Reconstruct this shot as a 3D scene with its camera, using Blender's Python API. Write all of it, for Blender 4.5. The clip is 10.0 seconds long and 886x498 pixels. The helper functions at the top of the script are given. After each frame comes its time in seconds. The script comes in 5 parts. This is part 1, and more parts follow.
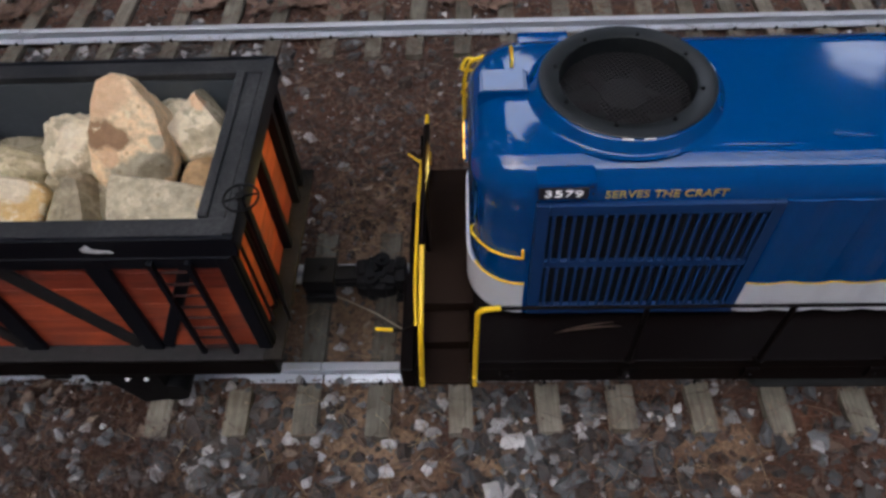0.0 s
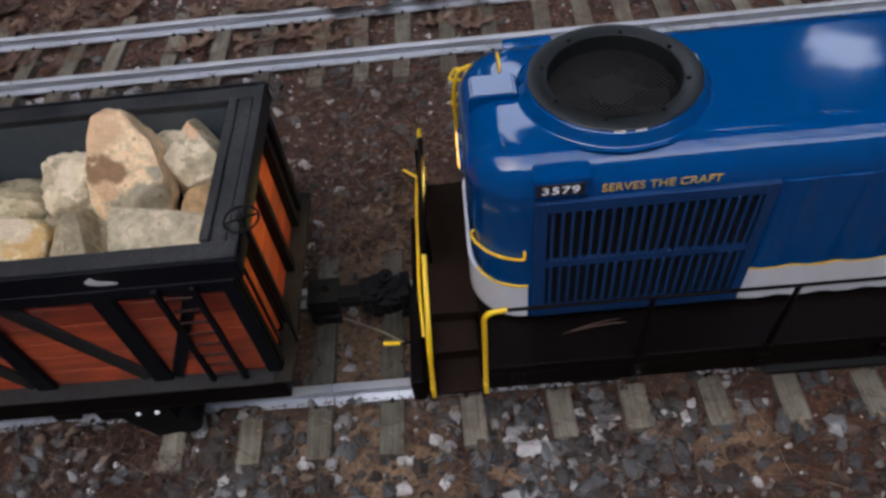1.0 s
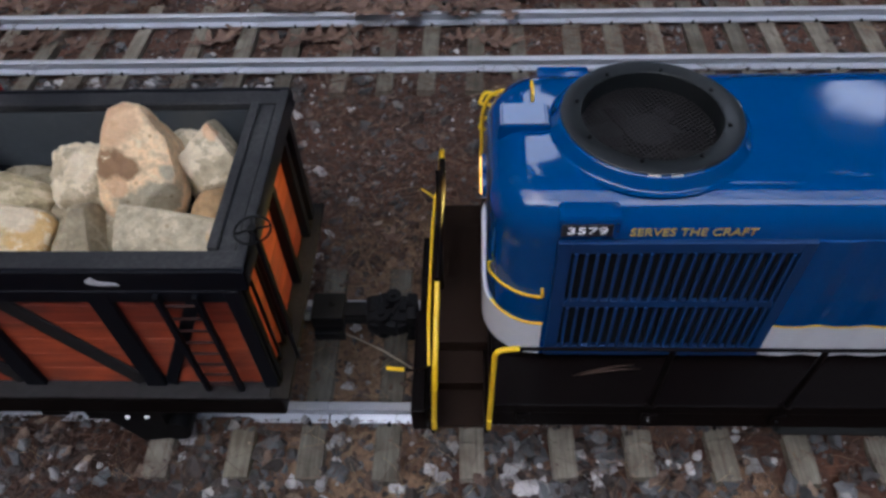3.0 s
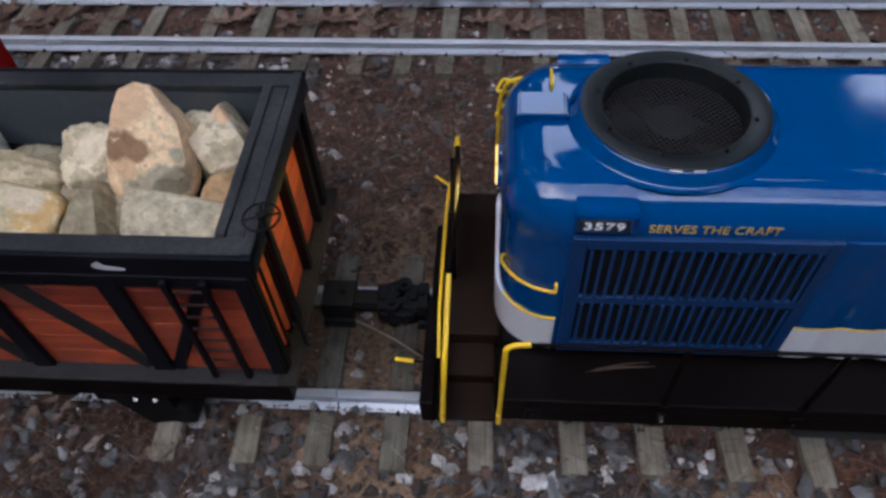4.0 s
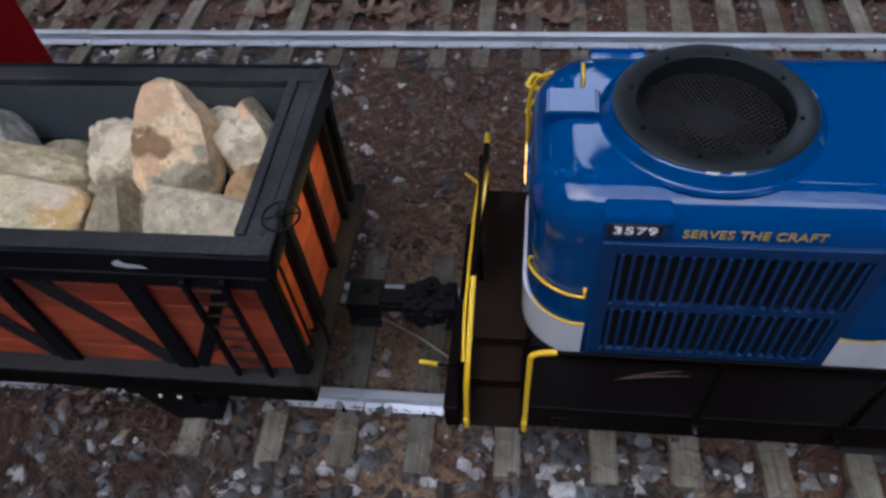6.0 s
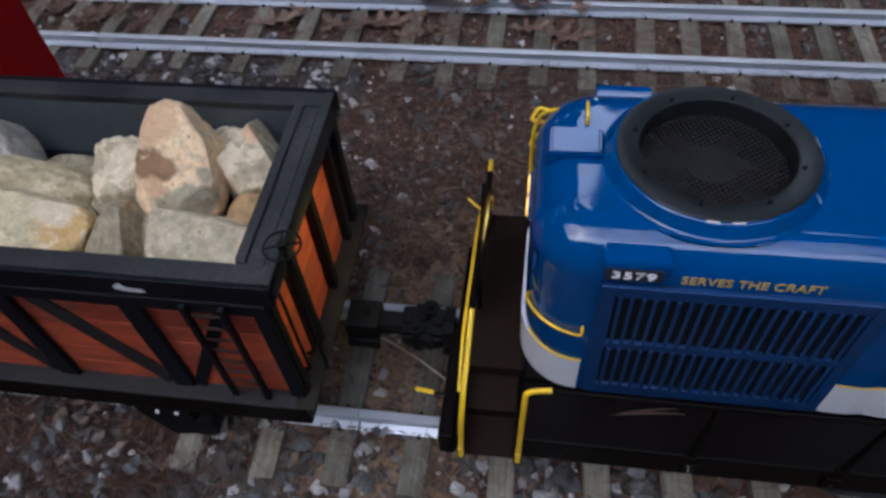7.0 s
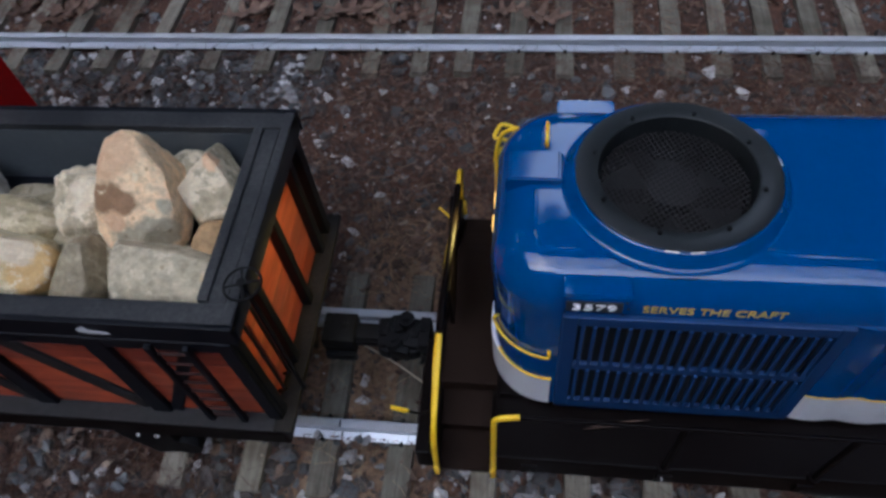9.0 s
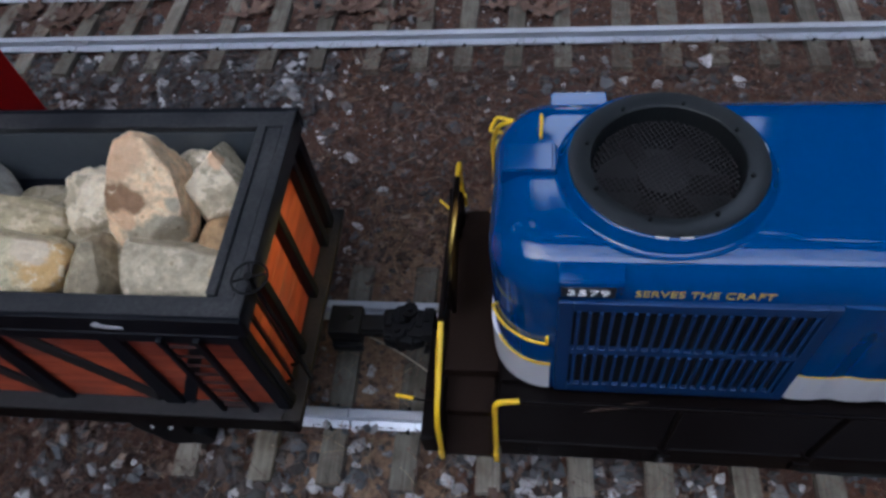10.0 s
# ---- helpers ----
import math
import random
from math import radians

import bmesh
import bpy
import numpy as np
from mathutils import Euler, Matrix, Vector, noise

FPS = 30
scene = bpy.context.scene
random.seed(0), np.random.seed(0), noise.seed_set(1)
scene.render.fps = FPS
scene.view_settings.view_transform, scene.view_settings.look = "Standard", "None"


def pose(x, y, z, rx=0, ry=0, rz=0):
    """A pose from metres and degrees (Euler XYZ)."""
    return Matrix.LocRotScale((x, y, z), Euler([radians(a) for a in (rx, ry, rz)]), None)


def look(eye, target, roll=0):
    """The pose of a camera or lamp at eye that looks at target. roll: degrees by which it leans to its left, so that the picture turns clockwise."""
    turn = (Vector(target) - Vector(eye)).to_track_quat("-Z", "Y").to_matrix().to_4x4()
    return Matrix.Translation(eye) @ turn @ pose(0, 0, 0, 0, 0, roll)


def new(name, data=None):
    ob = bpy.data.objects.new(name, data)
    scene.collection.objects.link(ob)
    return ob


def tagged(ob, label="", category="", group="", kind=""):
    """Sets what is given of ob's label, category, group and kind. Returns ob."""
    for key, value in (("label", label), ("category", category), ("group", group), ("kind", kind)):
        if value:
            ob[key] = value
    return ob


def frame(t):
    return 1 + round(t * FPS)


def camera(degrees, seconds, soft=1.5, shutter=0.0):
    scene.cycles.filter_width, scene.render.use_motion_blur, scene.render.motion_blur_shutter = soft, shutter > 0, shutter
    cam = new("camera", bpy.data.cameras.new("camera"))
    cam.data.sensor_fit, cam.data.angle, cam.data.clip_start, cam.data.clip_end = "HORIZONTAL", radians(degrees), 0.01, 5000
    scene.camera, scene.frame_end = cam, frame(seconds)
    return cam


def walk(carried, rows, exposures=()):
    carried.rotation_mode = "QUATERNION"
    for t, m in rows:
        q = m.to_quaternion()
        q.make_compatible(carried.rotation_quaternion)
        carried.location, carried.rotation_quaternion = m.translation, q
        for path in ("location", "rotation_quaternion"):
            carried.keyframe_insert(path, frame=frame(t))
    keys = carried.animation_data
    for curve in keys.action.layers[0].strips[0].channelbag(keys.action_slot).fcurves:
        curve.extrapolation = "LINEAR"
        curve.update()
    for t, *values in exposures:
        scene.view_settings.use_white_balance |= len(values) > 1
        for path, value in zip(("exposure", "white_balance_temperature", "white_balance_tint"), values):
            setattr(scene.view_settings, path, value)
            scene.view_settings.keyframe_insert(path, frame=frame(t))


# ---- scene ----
cam = camera(63.6, 10.0, soft=3.0)
PATH = [
    (0, (0.258, -0.616, 1.027), (0.175, 0.58, -0.574), -4.0),
    (0.5, (0.249, -0.633, 1.02), (0.146, 0.615, -0.54), -4.1),
    (1, (0.254, -0.637, 1.016), (0.177, 0.62, -0.538), -7.9),
    (1.5, (0.237, -0.628, 1.012), (0.167, 0.651, -0.524), -4.6),
    (2, (0.235, -0.614, 1.014), (0.164, 0.677, -0.512), -4.6),
    (2.5, (0.237, -0.606, 1.01), (0.168, 0.686, -0.515), -3.7),
    (4, (0.243, -0.58, 0.998), (0.112, 0.656, -0.569), -3.4),
    (4.5, (0.237, -0.56, 0.99), (0.085, 0.675, -0.576), -4.4),
    (5, (0.247, -0.546, 0.981), (0.086, 0.683, -0.589), -5.1),
    (5.5, (0.255, -0.554, 0.978), (0.033, 0.67, -0.588), -6.0),
    (5.7, (0.259, -0.555, 0.977), (0.03, 0.664, -0.592), -6.4),
    (6.8, (0.259, -0.546, 1.012), (-0.034, 0.647, -0.567), -7.4),
    (7, (0.261, -0.526, 1.008), (0.007, 0.677, -0.569), -5.4),
    (7.5, (0.252, -0.502, 1.008), (0.035, 0.664, -0.603), -5.6),
    (8, (0.261, -0.497, 1.014), (0.073, 0.654, -0.61), -7.2),
    (8.5, (0.276, -0.481, 1.017), (0.043, 0.623, -0.634), -7.7),
    (9, (0.296, -0.459, 1.042), (0.045, 0.652, -0.602), -8.4),
    (9.5, (0.306, -0.461, 1.051), (0.06, 0.631, -0.606), -9.8),
    (10, (0.308, -0.474, 1.059), (0.036, 0.621, -0.593), -10.6),
]
walk(cam, [(t, look(eye, target, roll)) for t, eye, target, roll in PATH],
     exposures=[(0, 0.78, 6250, 9), (4, 0.74, 5720, 9), (7, 0.70, 5560, 8), (10, 0.59, 5420, 8)])

# ---- world, sun, exposure ----
world = bpy.data.worlds.new("overcast_dusk")
scene.world = world
world.use_nodes = True
_nt = world.node_tree
_sky = _nt.nodes.new("ShaderNodeTexSky")
_sky.sky_type = 'NISHITA'
_sky.sun_disc = False
_sky.sun_elevation = radians(62)
_sky.sun_rotation = radians(229)
_sky.dust_density = 2.0
_sky.air_density = 1.0
_bg = _nt.nodes["Background"]
# thin even cloud over the clear sky
_cloud = _nt.nodes.new("ShaderNodeMix")
_cloud.data_type = 'RGBA'
_cloud.inputs[0].default_value = 0.6
_cloud.inputs[7].default_value = (3.95, 3.85, 4.0, 1)
_nt.links.new(_sky.outputs[0], _cloud.inputs[6])
_nt.links.new(_cloud.outputs[2], _bg.inputs[0])
_bg.inputs[1].default_value = 0.72
_sun = bpy.data.lights.new("sun", 'SUN')
_sun.energy = 0.5
_sun.angle = radians(90)
_sun.color = (1.0, 0.96, 0.9)
sun = new("sun", _sun)
sun.matrix_world = look((-0.85, -0.75, 2.1), (0.0, 0.0, 0.0))

_spot = bpy.data.lights.new("headlight_beam", 'SPOT')
_spot.energy = 2.5
_spot.color = (1.0, 0.72, 0.17)
_spot.spot_size = radians(80)
_spot.spot_blend = 0.4
_spot.shadow_soft_size = 0.02
beam = new("headlight_beam", _spot)
beam.matrix_world = look((0.240, 0.053, 0.366), (0.0, -0.03, 0.235))


# ---- materials ----
def nodes_of(name):
    m = bpy.data.materials.new(name)
    m.use_nodes = True
    nt = m.node_tree
    return m, nt, nt.nodes["Principled BSDF"], nt.links


def tex_noise(nt, vec, scale, detail=4.0, rough=0.6, stretch=None):
    n = nt.nodes.new("ShaderNodeTexNoise")
    n.inputs["Scale"].default_value = scale
    n.inputs["Detail"].default_value = detail
    n.inputs["Roughness"].default_value = rough
    if stretch:
        mp = nt.nodes.new("ShaderNodeMapping")
        mp.inputs["Scale"].default_value = stretch
        nt.links.new(vec, mp.inputs["Vector"])
        vec = mp.outputs[0]
    nt.links.new(vec, n.inputs["Vector"])
    return n.outputs["Fac"]


def ramp(nt, fac, stops):
    r = nt.nodes.new("ShaderNodeValToRGB")
    while len(r.color_ramp.elements) < len(stops):
        r.color_ramp.elements.new(0.5)
    for e, (p, c) in zip(r.color_ramp.elements, stops):
        e.position = p
        e.color = (*c, 1) if len(c) == 3 else c
    nt.links.new(fac, r.inputs[0])
    return r.outputs[0]


def mixc(nt, fac, a, b, mode='MIX'):
    m = nt.nodes.new("ShaderNodeMix")
    m.data_type, m.blend_type = 'RGBA', mode
    for sock, val in ((m.inputs[0], fac), (m.inputs[6], a), (m.inputs[7], b)):
        if isinstance(val, (int, float)):
            sock.default_value = val
        elif isinstance(val, tuple):
            sock.default_value = (*val, 1)
        else:
            nt.links.new(val, sock)
    return m.outputs[2]


def bump(nt, bsdf, height, strength, dist):
    b = nt.nodes.new("ShaderNodeBump")
    b.inputs["Strength"].default_value = strength
    b.inputs["Distance"].default_value = dist
    nt.links.new(height, b.inputs["Height"])
    nt.links.new(b.outputs[0], bsdf.inputs["Normal"])


def painted(name, col, rough=0.35, metal=0.0, dust=(0.25, 0.22, 0.19), dust_amount=0.15, scale=30.0, coat=0.0, grain=0.0, spec=0.5, wave=0.0):
    """Paint or plain metal with dust in two scales and slight unevenness of gloss."""
    m, nt, b, lk = nodes_of(name)
    pos = nt.nodes.new("ShaderNodeTexCoord").outputs["Object"]
    big = tex_noise(nt, pos, scale * 0.3, 5)
    fine = tex_noise(nt, pos, scale * 8, 3, 0.7)
    mask = nt.nodes.new("ShaderNodeMath")
    mask.operation = 'MULTIPLY'
    lk.new(ramp(nt, big, [(0.42, (0, 0, 0)), (0.75, (1, 1, 1))]), mask.inputs[0])
    lk.new(ramp(nt, fine, [(0.3, (0.2, 0.2, 0.2)), (0.75, (1, 1, 1))]), mask.inputs[1])
    amt = nt.nodes.new("ShaderNodeMath")
    amt.operation = 'MULTIPLY'
    lk.new(mask.outputs[0], amt.inputs[0])
    amt.inputs[1].default_value = dust_amount
    shade = mixc(nt, fine, tuple(c * 0.9 for c in col), tuple(min(1, c * 1.1) for c in col))
    lk.new(mixc(nt, amt.outputs[0], shade, dust), b.inputs["Base Color"])
    rr = nt.nodes.new("ShaderNodeMapRange")
    rr.inputs["To Min"].default_value = max(0.02, rough * 0.8)
    rr.inputs["To Max"].default_value = min(1, rough * 1.35)
    lk.new(big, rr.inputs["Value"])
    lk.new(rr.outputs[0], b.inputs["Roughness"])
    b.inputs["Metallic"].default_value = metal
    b.inputs["Coat Weight"].default_value = coat
    b.inputs["Coat Roughness"].default_value = 0.055
    b.inputs["Specular IOR Level"].default_value = spec
    if wave:
        bump(nt, b, tex_noise(nt, pos, 16, 2, 0.4), wave, 0.004)
    if grain:
        bump(nt, b, fine, grain, 0.0006)
    return m


M_BLUE = painted("gloss_blue_paint", (0.0001, 0.0490, 0.188), 0.07, dust_amount=0.008, coat=0.5, scale=8, spec=0.3, wave=0.10)
# the hood's blue with less gloss, darkened for shade among the louvres
M_LOUVRE = painted("satin_blue_in_shade", (0.0020, 0.031, 0.112), 0.4, dust_amount=0.05, scale=20)
M_WHITE = painted("white_paint", (0.62, 0.63, 0.66), 0.22, dust_amount=0.2, scale=25)
M_YELLOW = painted("yellow_paint", (0.78, 0.50, 0.008), 0.38, dust_amount=0.1, scale=40)
M_GOLD = painted("gold_yellow_lettering", (0.50, 0.37, 0.075), 0.4, dust_amount=0.05, scale=40)
M_BLACK = painted("black_paint", (0.0030, 0.0019, 0.0018), 0.38, dust_amount=0.005, scale=30, grain=0.1, spec=0.07)
M_NUMBER = painted("number_board_black", (0.012, 0.014, 0.02), 0.3, dust_amount=0.02)
M_DECK = painted("dark_brown_deck_paint", (0.0125, 0.0068, 0.0045), 0.65, dust=(0.075, 0.048, 0.036), dust_amount=0.07, scale=35, grain=0.3, spec=0.08)
M_RING = painted("dark_grey_painted_steel", (0.0098, 0.0120, 0.0132), 0.32, dust_amount=0.05, scale=25, grain=0.15, spec=0.36)
M_DIGIT = painted("white_digits", (0.84, 0.85, 0.87), 0.4, dust_amount=0.03)
M_TANK = painted("dark_teal_grey_tank_paint", (0.012, 0.018, 0.020), 0.5, dust_amount=0.12, scale=20, grain=0.2)
M_GRILLE = painted("black_wire", (0.020, 0.018, 0.018), 0.45, dust_amount=0.04, spec=0.3)
M_HUB = painted("grey_fan_hub", (0.007, 0.007, 0.008), 0.7, dust_amount=0.02, spec=0.2)
M_STEEL = painted("black_car_steel", (0.0028, 0.0036, 0.0062), 0.40, dust=(0.12, 0.118, 0.12), dust_amount=0.04, scale=16, grain=0.15, spec=0.16)
# scuffed and dusty; base lifted above the car steel for light on the inner walls
M_INNER = painted("scuffed_black_steel_lit", (0.062, 0.070, 0.076), 0.5, dust=(0.20, 0.22, 0.24), dust_amount=0.6, scale=12, grain=0.2, spec=0.35)
M_DUSTY = painted("dusty_black_steel", (0.009, 0.0085, 0.009), 0.6, dust=(0.16, 0.14, 0.13), dust_amount=0.14, scale=9, grain=0.3, spec=0.25)
M_RIM = painted("dusty_top_steel", (0.011, 0.012, 0.014), 0.5, dust=(0.17, 0.165, 0.16), dust_amount=0.38, scale=26, grain=0.25, spec=0.3)
M_ENDSILL = painted("brown_dusty_sill_steel", (0.0045, 0.004, 0.0038), 0.65, dust=(0.12, 0.095, 0.08), dust_amount=0.34, scale=30, grain=0.3, spec=0.2)
M_RUNG = painted("worn_brown_black_steel", (0.022, 0.0060, 0.0045), 0.5, dust_amount=0.06, scale=30, grain=0.2, spec=0.3)
M_CAST = painted("oily_cast_iron", (0.004, 0.004, 0.0045), 0.5, spec=0.14, dust_amount=0.025, scale=50, grain=0.6)
M_BOLT = painted("bright_bolt_steel", (0.65, 0.66, 0.68), 0.25, metal=1.0, dust_amount=0.1)
M_RAIL = painted("worn_aluminium_rail", (0.48, 0.51, 0.56), 0.34, metal=0.5, dust=(0.22, 0.17, 0.13), dust_amount=0.3, scale=18, grain=0.15)
M_RAILTOP = painted("dull_rail_head", (0.46, 0.475, 0.51), 0.42, metal=0.4, dust=(0.18, 0.15, 0.13), dust_amount=0.4, scale=18, grain=0.1)
M_RED = painted("dark_red_paint", (0.32, 0.002, 0.003), 0.5, dust_amount=0.01, scale=10, spec=0.15)
M_CHIP_GLINT = painted("bare_metal_and_glint", (0.55, 0.56, 0.58), 0.5, metal=0.3, dust_amount=0.2)
M_SLOT_SHADE = painted("slot_shade_black", (0.0015, 0.0015, 0.002), 0.9, dust_amount=0.0)


def glow_material():
    m, nt, b, lk = nodes_of("warm_headlight_lens")
    b.inputs["Base Color"].default_value = (0.9, 0.6, 0.2, 1)
    b.inputs["Emission Color"].default_value = (1.0, 0.50, 0.10, 1)
    b.inputs["Emission Strength"].default_value = 1.6
    b.inputs["Roughness"].default_value = 0.2
    return m


M_LAMP = glow_material()


def wood_planks():
    m, nt, b, lk = nodes_of("stained_red_orange_planks")
    pos = nt.nodes.new("ShaderNodeTexCoord").outputs["Object"]
    rnd = nt.nodes.new("ShaderNodeObjectInfo").outputs["Random"]
    add = nt.nodes.new("ShaderNodeVectorMath")
    add.operation = 'ADD'
    lk.new(pos, add.inputs[0])
    lk.new(rnd, add.inputs[1])
    grain = tex_noise(nt, add.outputs[0], 60, 6, 0.65, stretch=(0.12, 0.12, 2.2))
    blot = tex_noise(nt, add.outputs[0], 14, 4, 0.6, stretch=(0.6, 0.6, 1.5))
    base = ramp(nt, grain, [(0.25, (0.21, 0.036, 0.016)), (0.5, (0.44, 0.080, 0.030)), (0.8, (0.58, 0.125, 0.046))])
    tint = ramp(nt, blot, [(0.3, (0.48, 0.40, 0.44)), (0.7, (1.04, 1.0, 1.0))])
    c = mixc(nt, 1.0, base, tint, 'MULTIPLY')
    per = ramp(nt, rnd, [(0.0, (0.60, 0.52, 0.58)), (1.0, (1.1, 1.1, 1.0))])
    c = mixc(nt, 1.0, c, per, 'MULTIPLY')
    grime = ramp(nt, tex_noise(nt, pos, 9, 5, 0.65), [(0.48, (0, 0, 0)), (0.72, (0.6, 0.6, 0.6))])
    lk.new(mixc(nt, grime, c, (0.085, 0.040, 0.032)), b.inputs["Base Color"])
    b.inputs["Roughness"].default_value = 0.55
    bump(nt, b, grain, 0.25, 0.001)
    return m


M_PLANK = wood_planks()


def tie_wood():
    m, nt, b, lk = nodes_of("weathered_tie_wood")
    pos = nt.nodes.new("ShaderNodeTexCoord").outputs["Object"]
    rnd = nt.nodes.new("ShaderNodeObjectInfo").outputs["Random"]
    add = nt.nodes.new("ShaderNodeVectorMath")
    add.operation = 'ADD'
    lk.new(pos, add.inputs[0])
    lk.new(rnd, add.inputs[1])
    grain = tex_noise(nt, add.outputs[0], 90, 6, 0.7, stretch=(2.0, 0.10, 1.0))
    blot = tex_noise(nt, add.outputs[0], 22, 4, 0.6)
    base = ramp(nt, grain, [(0.25, (0.095, 0.082, 0.065)), (0.55, (0.225, 0.203, 0.166)), (0.8, (0.33, 0.31, 0.265))])
    tint = ramp(nt, blot, [(0.3, (0.55, 0.5, 0.45)), (0.65, (1, 1, 1))])
    c = mixc(nt, 1.0, base, tint, 'MULTIPLY')
    per = ramp(nt, rnd, [(0.0, (0.56, 0.57, 0.54)), (0.6, (0.84, 0.83, 0.79)), (1.0, (1.12, 1.12, 1.10))])
    lk.new(mixc(nt, 1.0, c, per, 'MULTIPLY'), b.inputs["Base Color"])
    b.inputs["Roughness"].default_value = 0.85
    bump(nt, b, grain, 0.5, 0.0015)
    return m


M_TIE = tie_wood()


def island_material(name, stops, rough, speck=0.35, scale=160, bump_d=0.0008, single_objects=False):
    """Each loose piece takes its own colour."""
    m, nt, b, lk = nodes_of(name)
    pos = nt.nodes.new("ShaderNodeTexCoord").outputs["Object"]
    rnd = nt.nodes.new("ShaderNodeObjectInfo").outputs["Random"] if single_objects else nt.nodes.new("ShaderNodeNewGeometry").outputs["Random Per Island"]
    base = ramp(nt, rnd, stops)
    n = tex_noise(nt, pos, scale, 4, 0.7)
    n2 = tex_noise(nt, pos, scale * 0.25, 3, 0.6)
    tint = ramp(nt, n, [(0.3, (1 - speck,) * 3), (0.7, (1 + speck * 0.6,) * 3)])
    c = mixc(nt, 1.0, base, tint, 'MULTIPLY')
    dirt = ramp(nt, n2, [(0.5, (0, 0, 0)), (0.75, (0.45, 0.45, 0.45))])
    lk.new(mixc(nt, dirt, c, (0.05, 0.03, 0.02)), b.inputs["Base Color"])
    b.inputs["Roughness"].default_value = rough
    bump(nt, b, n, 0.4, bump_d)
    return m


BALLAST_STOPS = [(0.0, (0.036, 0.022, 0.016)), (0.25, (0.040, 0.036, 0.034)), (0.55, (0.060, 0.063, 0.066)),
                 (0.78, (0.124, 0.128, 0.132)), (0.87, (0.22, 0.215, 0.212)), (1.0, (0.58, 0.55, 0.54))]
M_BALLAST = island_material("grey_ballast", BALLAST_STOPS, 0.7)
M_LOOSE = island_material("loose_grey_stone", BALLAST_STOPS, 0.65, single_objects=True)
M_GRIT = island_material("brown_grey_grit", [(0.0, (0.028, 0.018, 0.014)), (0.4, (0.058, 0.033, 0.025)), (0.75, (0.080, 0.060, 0.052)),
                                             (0.95, (0.15, 0.14, 0.14)), (1.0, (0.45, 0.43, 0.43))], 0.85)
M_NEEDLE = island_material("dry_pine_needles", [(0.0, (0.060, 0.026, 0.014)), (0.5, (0.135, 0.060, 0.031)), (0.85, (0.21, 0.110, 0.060)), (1.0, (0.33, 0.24, 0.155))], 0.7, 0.2)
M_FLAKE = island_material("leaf_fragments", [(0.0, (0.030, 0.018, 0.013)), (0.5, (0.068, 0.037, 0.026)), (0.85, (0.115, 0.068, 0.049)), (1.0, (0.22, 0.16, 0.12))], 0.75, 0.3)


def soil_material():
    m, nt, b, lk = nodes_of("brown_soil_and_duff")
    pos = nt.nodes.new("ShaderNodeTexCoord").outputs["Object"]
    a = tex_noise(nt, pos, 7, 6, 0.65)
    f = tex_noise(nt, pos, 120, 5, 0.75)
    base = ramp(nt, a, [(0.3, (0.032, 0.018, 0.013)), (0.5, (0.062, 0.028, 0.017)), (0.7, (0.088, 0.036, 0.020))])
    tint = ramp(nt, f, [(0.28, (0.45, 0.45, 0.45)), (0.5, (1, 1, 1)), (0.75, (1.7, 1.6, 1.5))])
    # rust and trodden needles, colour lifted to make up for light missing between the cars
    for at, rad in (((0.07, -0.02, 0.0), 0.17), ((0.10, -0.21, 0.0), 0.10), ((0.10, 0.24, 0.0), 0.13), ((0.30, -0.24, 0.0), 0.09), ((-0.03, -0.17, 0.0), 0.06), ((-0.16, -0.26, 0.0), 0.08), ((0.62, -0.22, 0.0), 0.07)):
        d = nt.nodes.new("ShaderNodeVectorMath")
        d.operation = 'DISTANCE'
        d.inputs[1].default_value = at
        lk.new(pos, d.inputs[0])
        w = nt.nodes.new("ShaderNodeMath")
        w.operation = 'MULTIPLY_ADD'
        lk.new(tex_noise(nt, pos, 16, 5, 0.65), w.inputs[0])
        w.inputs[1].default_value = rad * 2.0
        lk.new(d.outputs["Value"], w.inputs[2])
        k = nt.nodes.new("ShaderNodeMapRange")
        k.inputs["From Min"].default_value = rad * 1.5
        k.inputs["From Max"].default_value = rad * 2.2
        k.inputs["To Min"].default_value = 0.9
        k.inputs["To Max"].default_value = 0.0
        lk.new(w.outputs[0], k.inputs["Value"])
        base = mixc(nt, k.outputs[0], base, (0.215, 0.138, 0.084))
    lk.new(mixc(nt, 1.0, base, tint, 'MULTIPLY'), b.inputs["Base Color"])
    b.inputs["Roughness"].default_value = 0.95
    bump(nt, b, f, 0.9, 0.004)
    return m


M_SOIL = soil_material()


def rust_soil():
    m, nt, b, lk = nodes_of("rust_brown_dirt")
    pos = nt.nodes.new("ShaderNodeTexCoord").outputs["Object"]
    a = tex_noise(nt, pos, 18, 5, 0.65)
    f = tex_noise(nt, pos, 170, 5, 0.75)
    base = ramp(nt, a, [(0.3, (0.045, 0.028, 0.020)), (0.5, (0.080, 0.043, 0.026)), (0.68, (0.13, 0.068, 0.039))])
    tint = ramp(nt, f, [(0.28, (0.45, 0.45, 0.45)), (0.5, (1, 1, 1)), (0.75, (1.6, 1.5, 1.45))])
    lk.new(mixc(nt, 1.0, base, tint, 'MULTIPLY'), b.inputs["Base Color"])
    b.inputs["Roughness"].default_value = 0.95
    bump(nt, b, f, 0.8, 0.003)
    return m


M_RUSTSOIL = rust_soil()


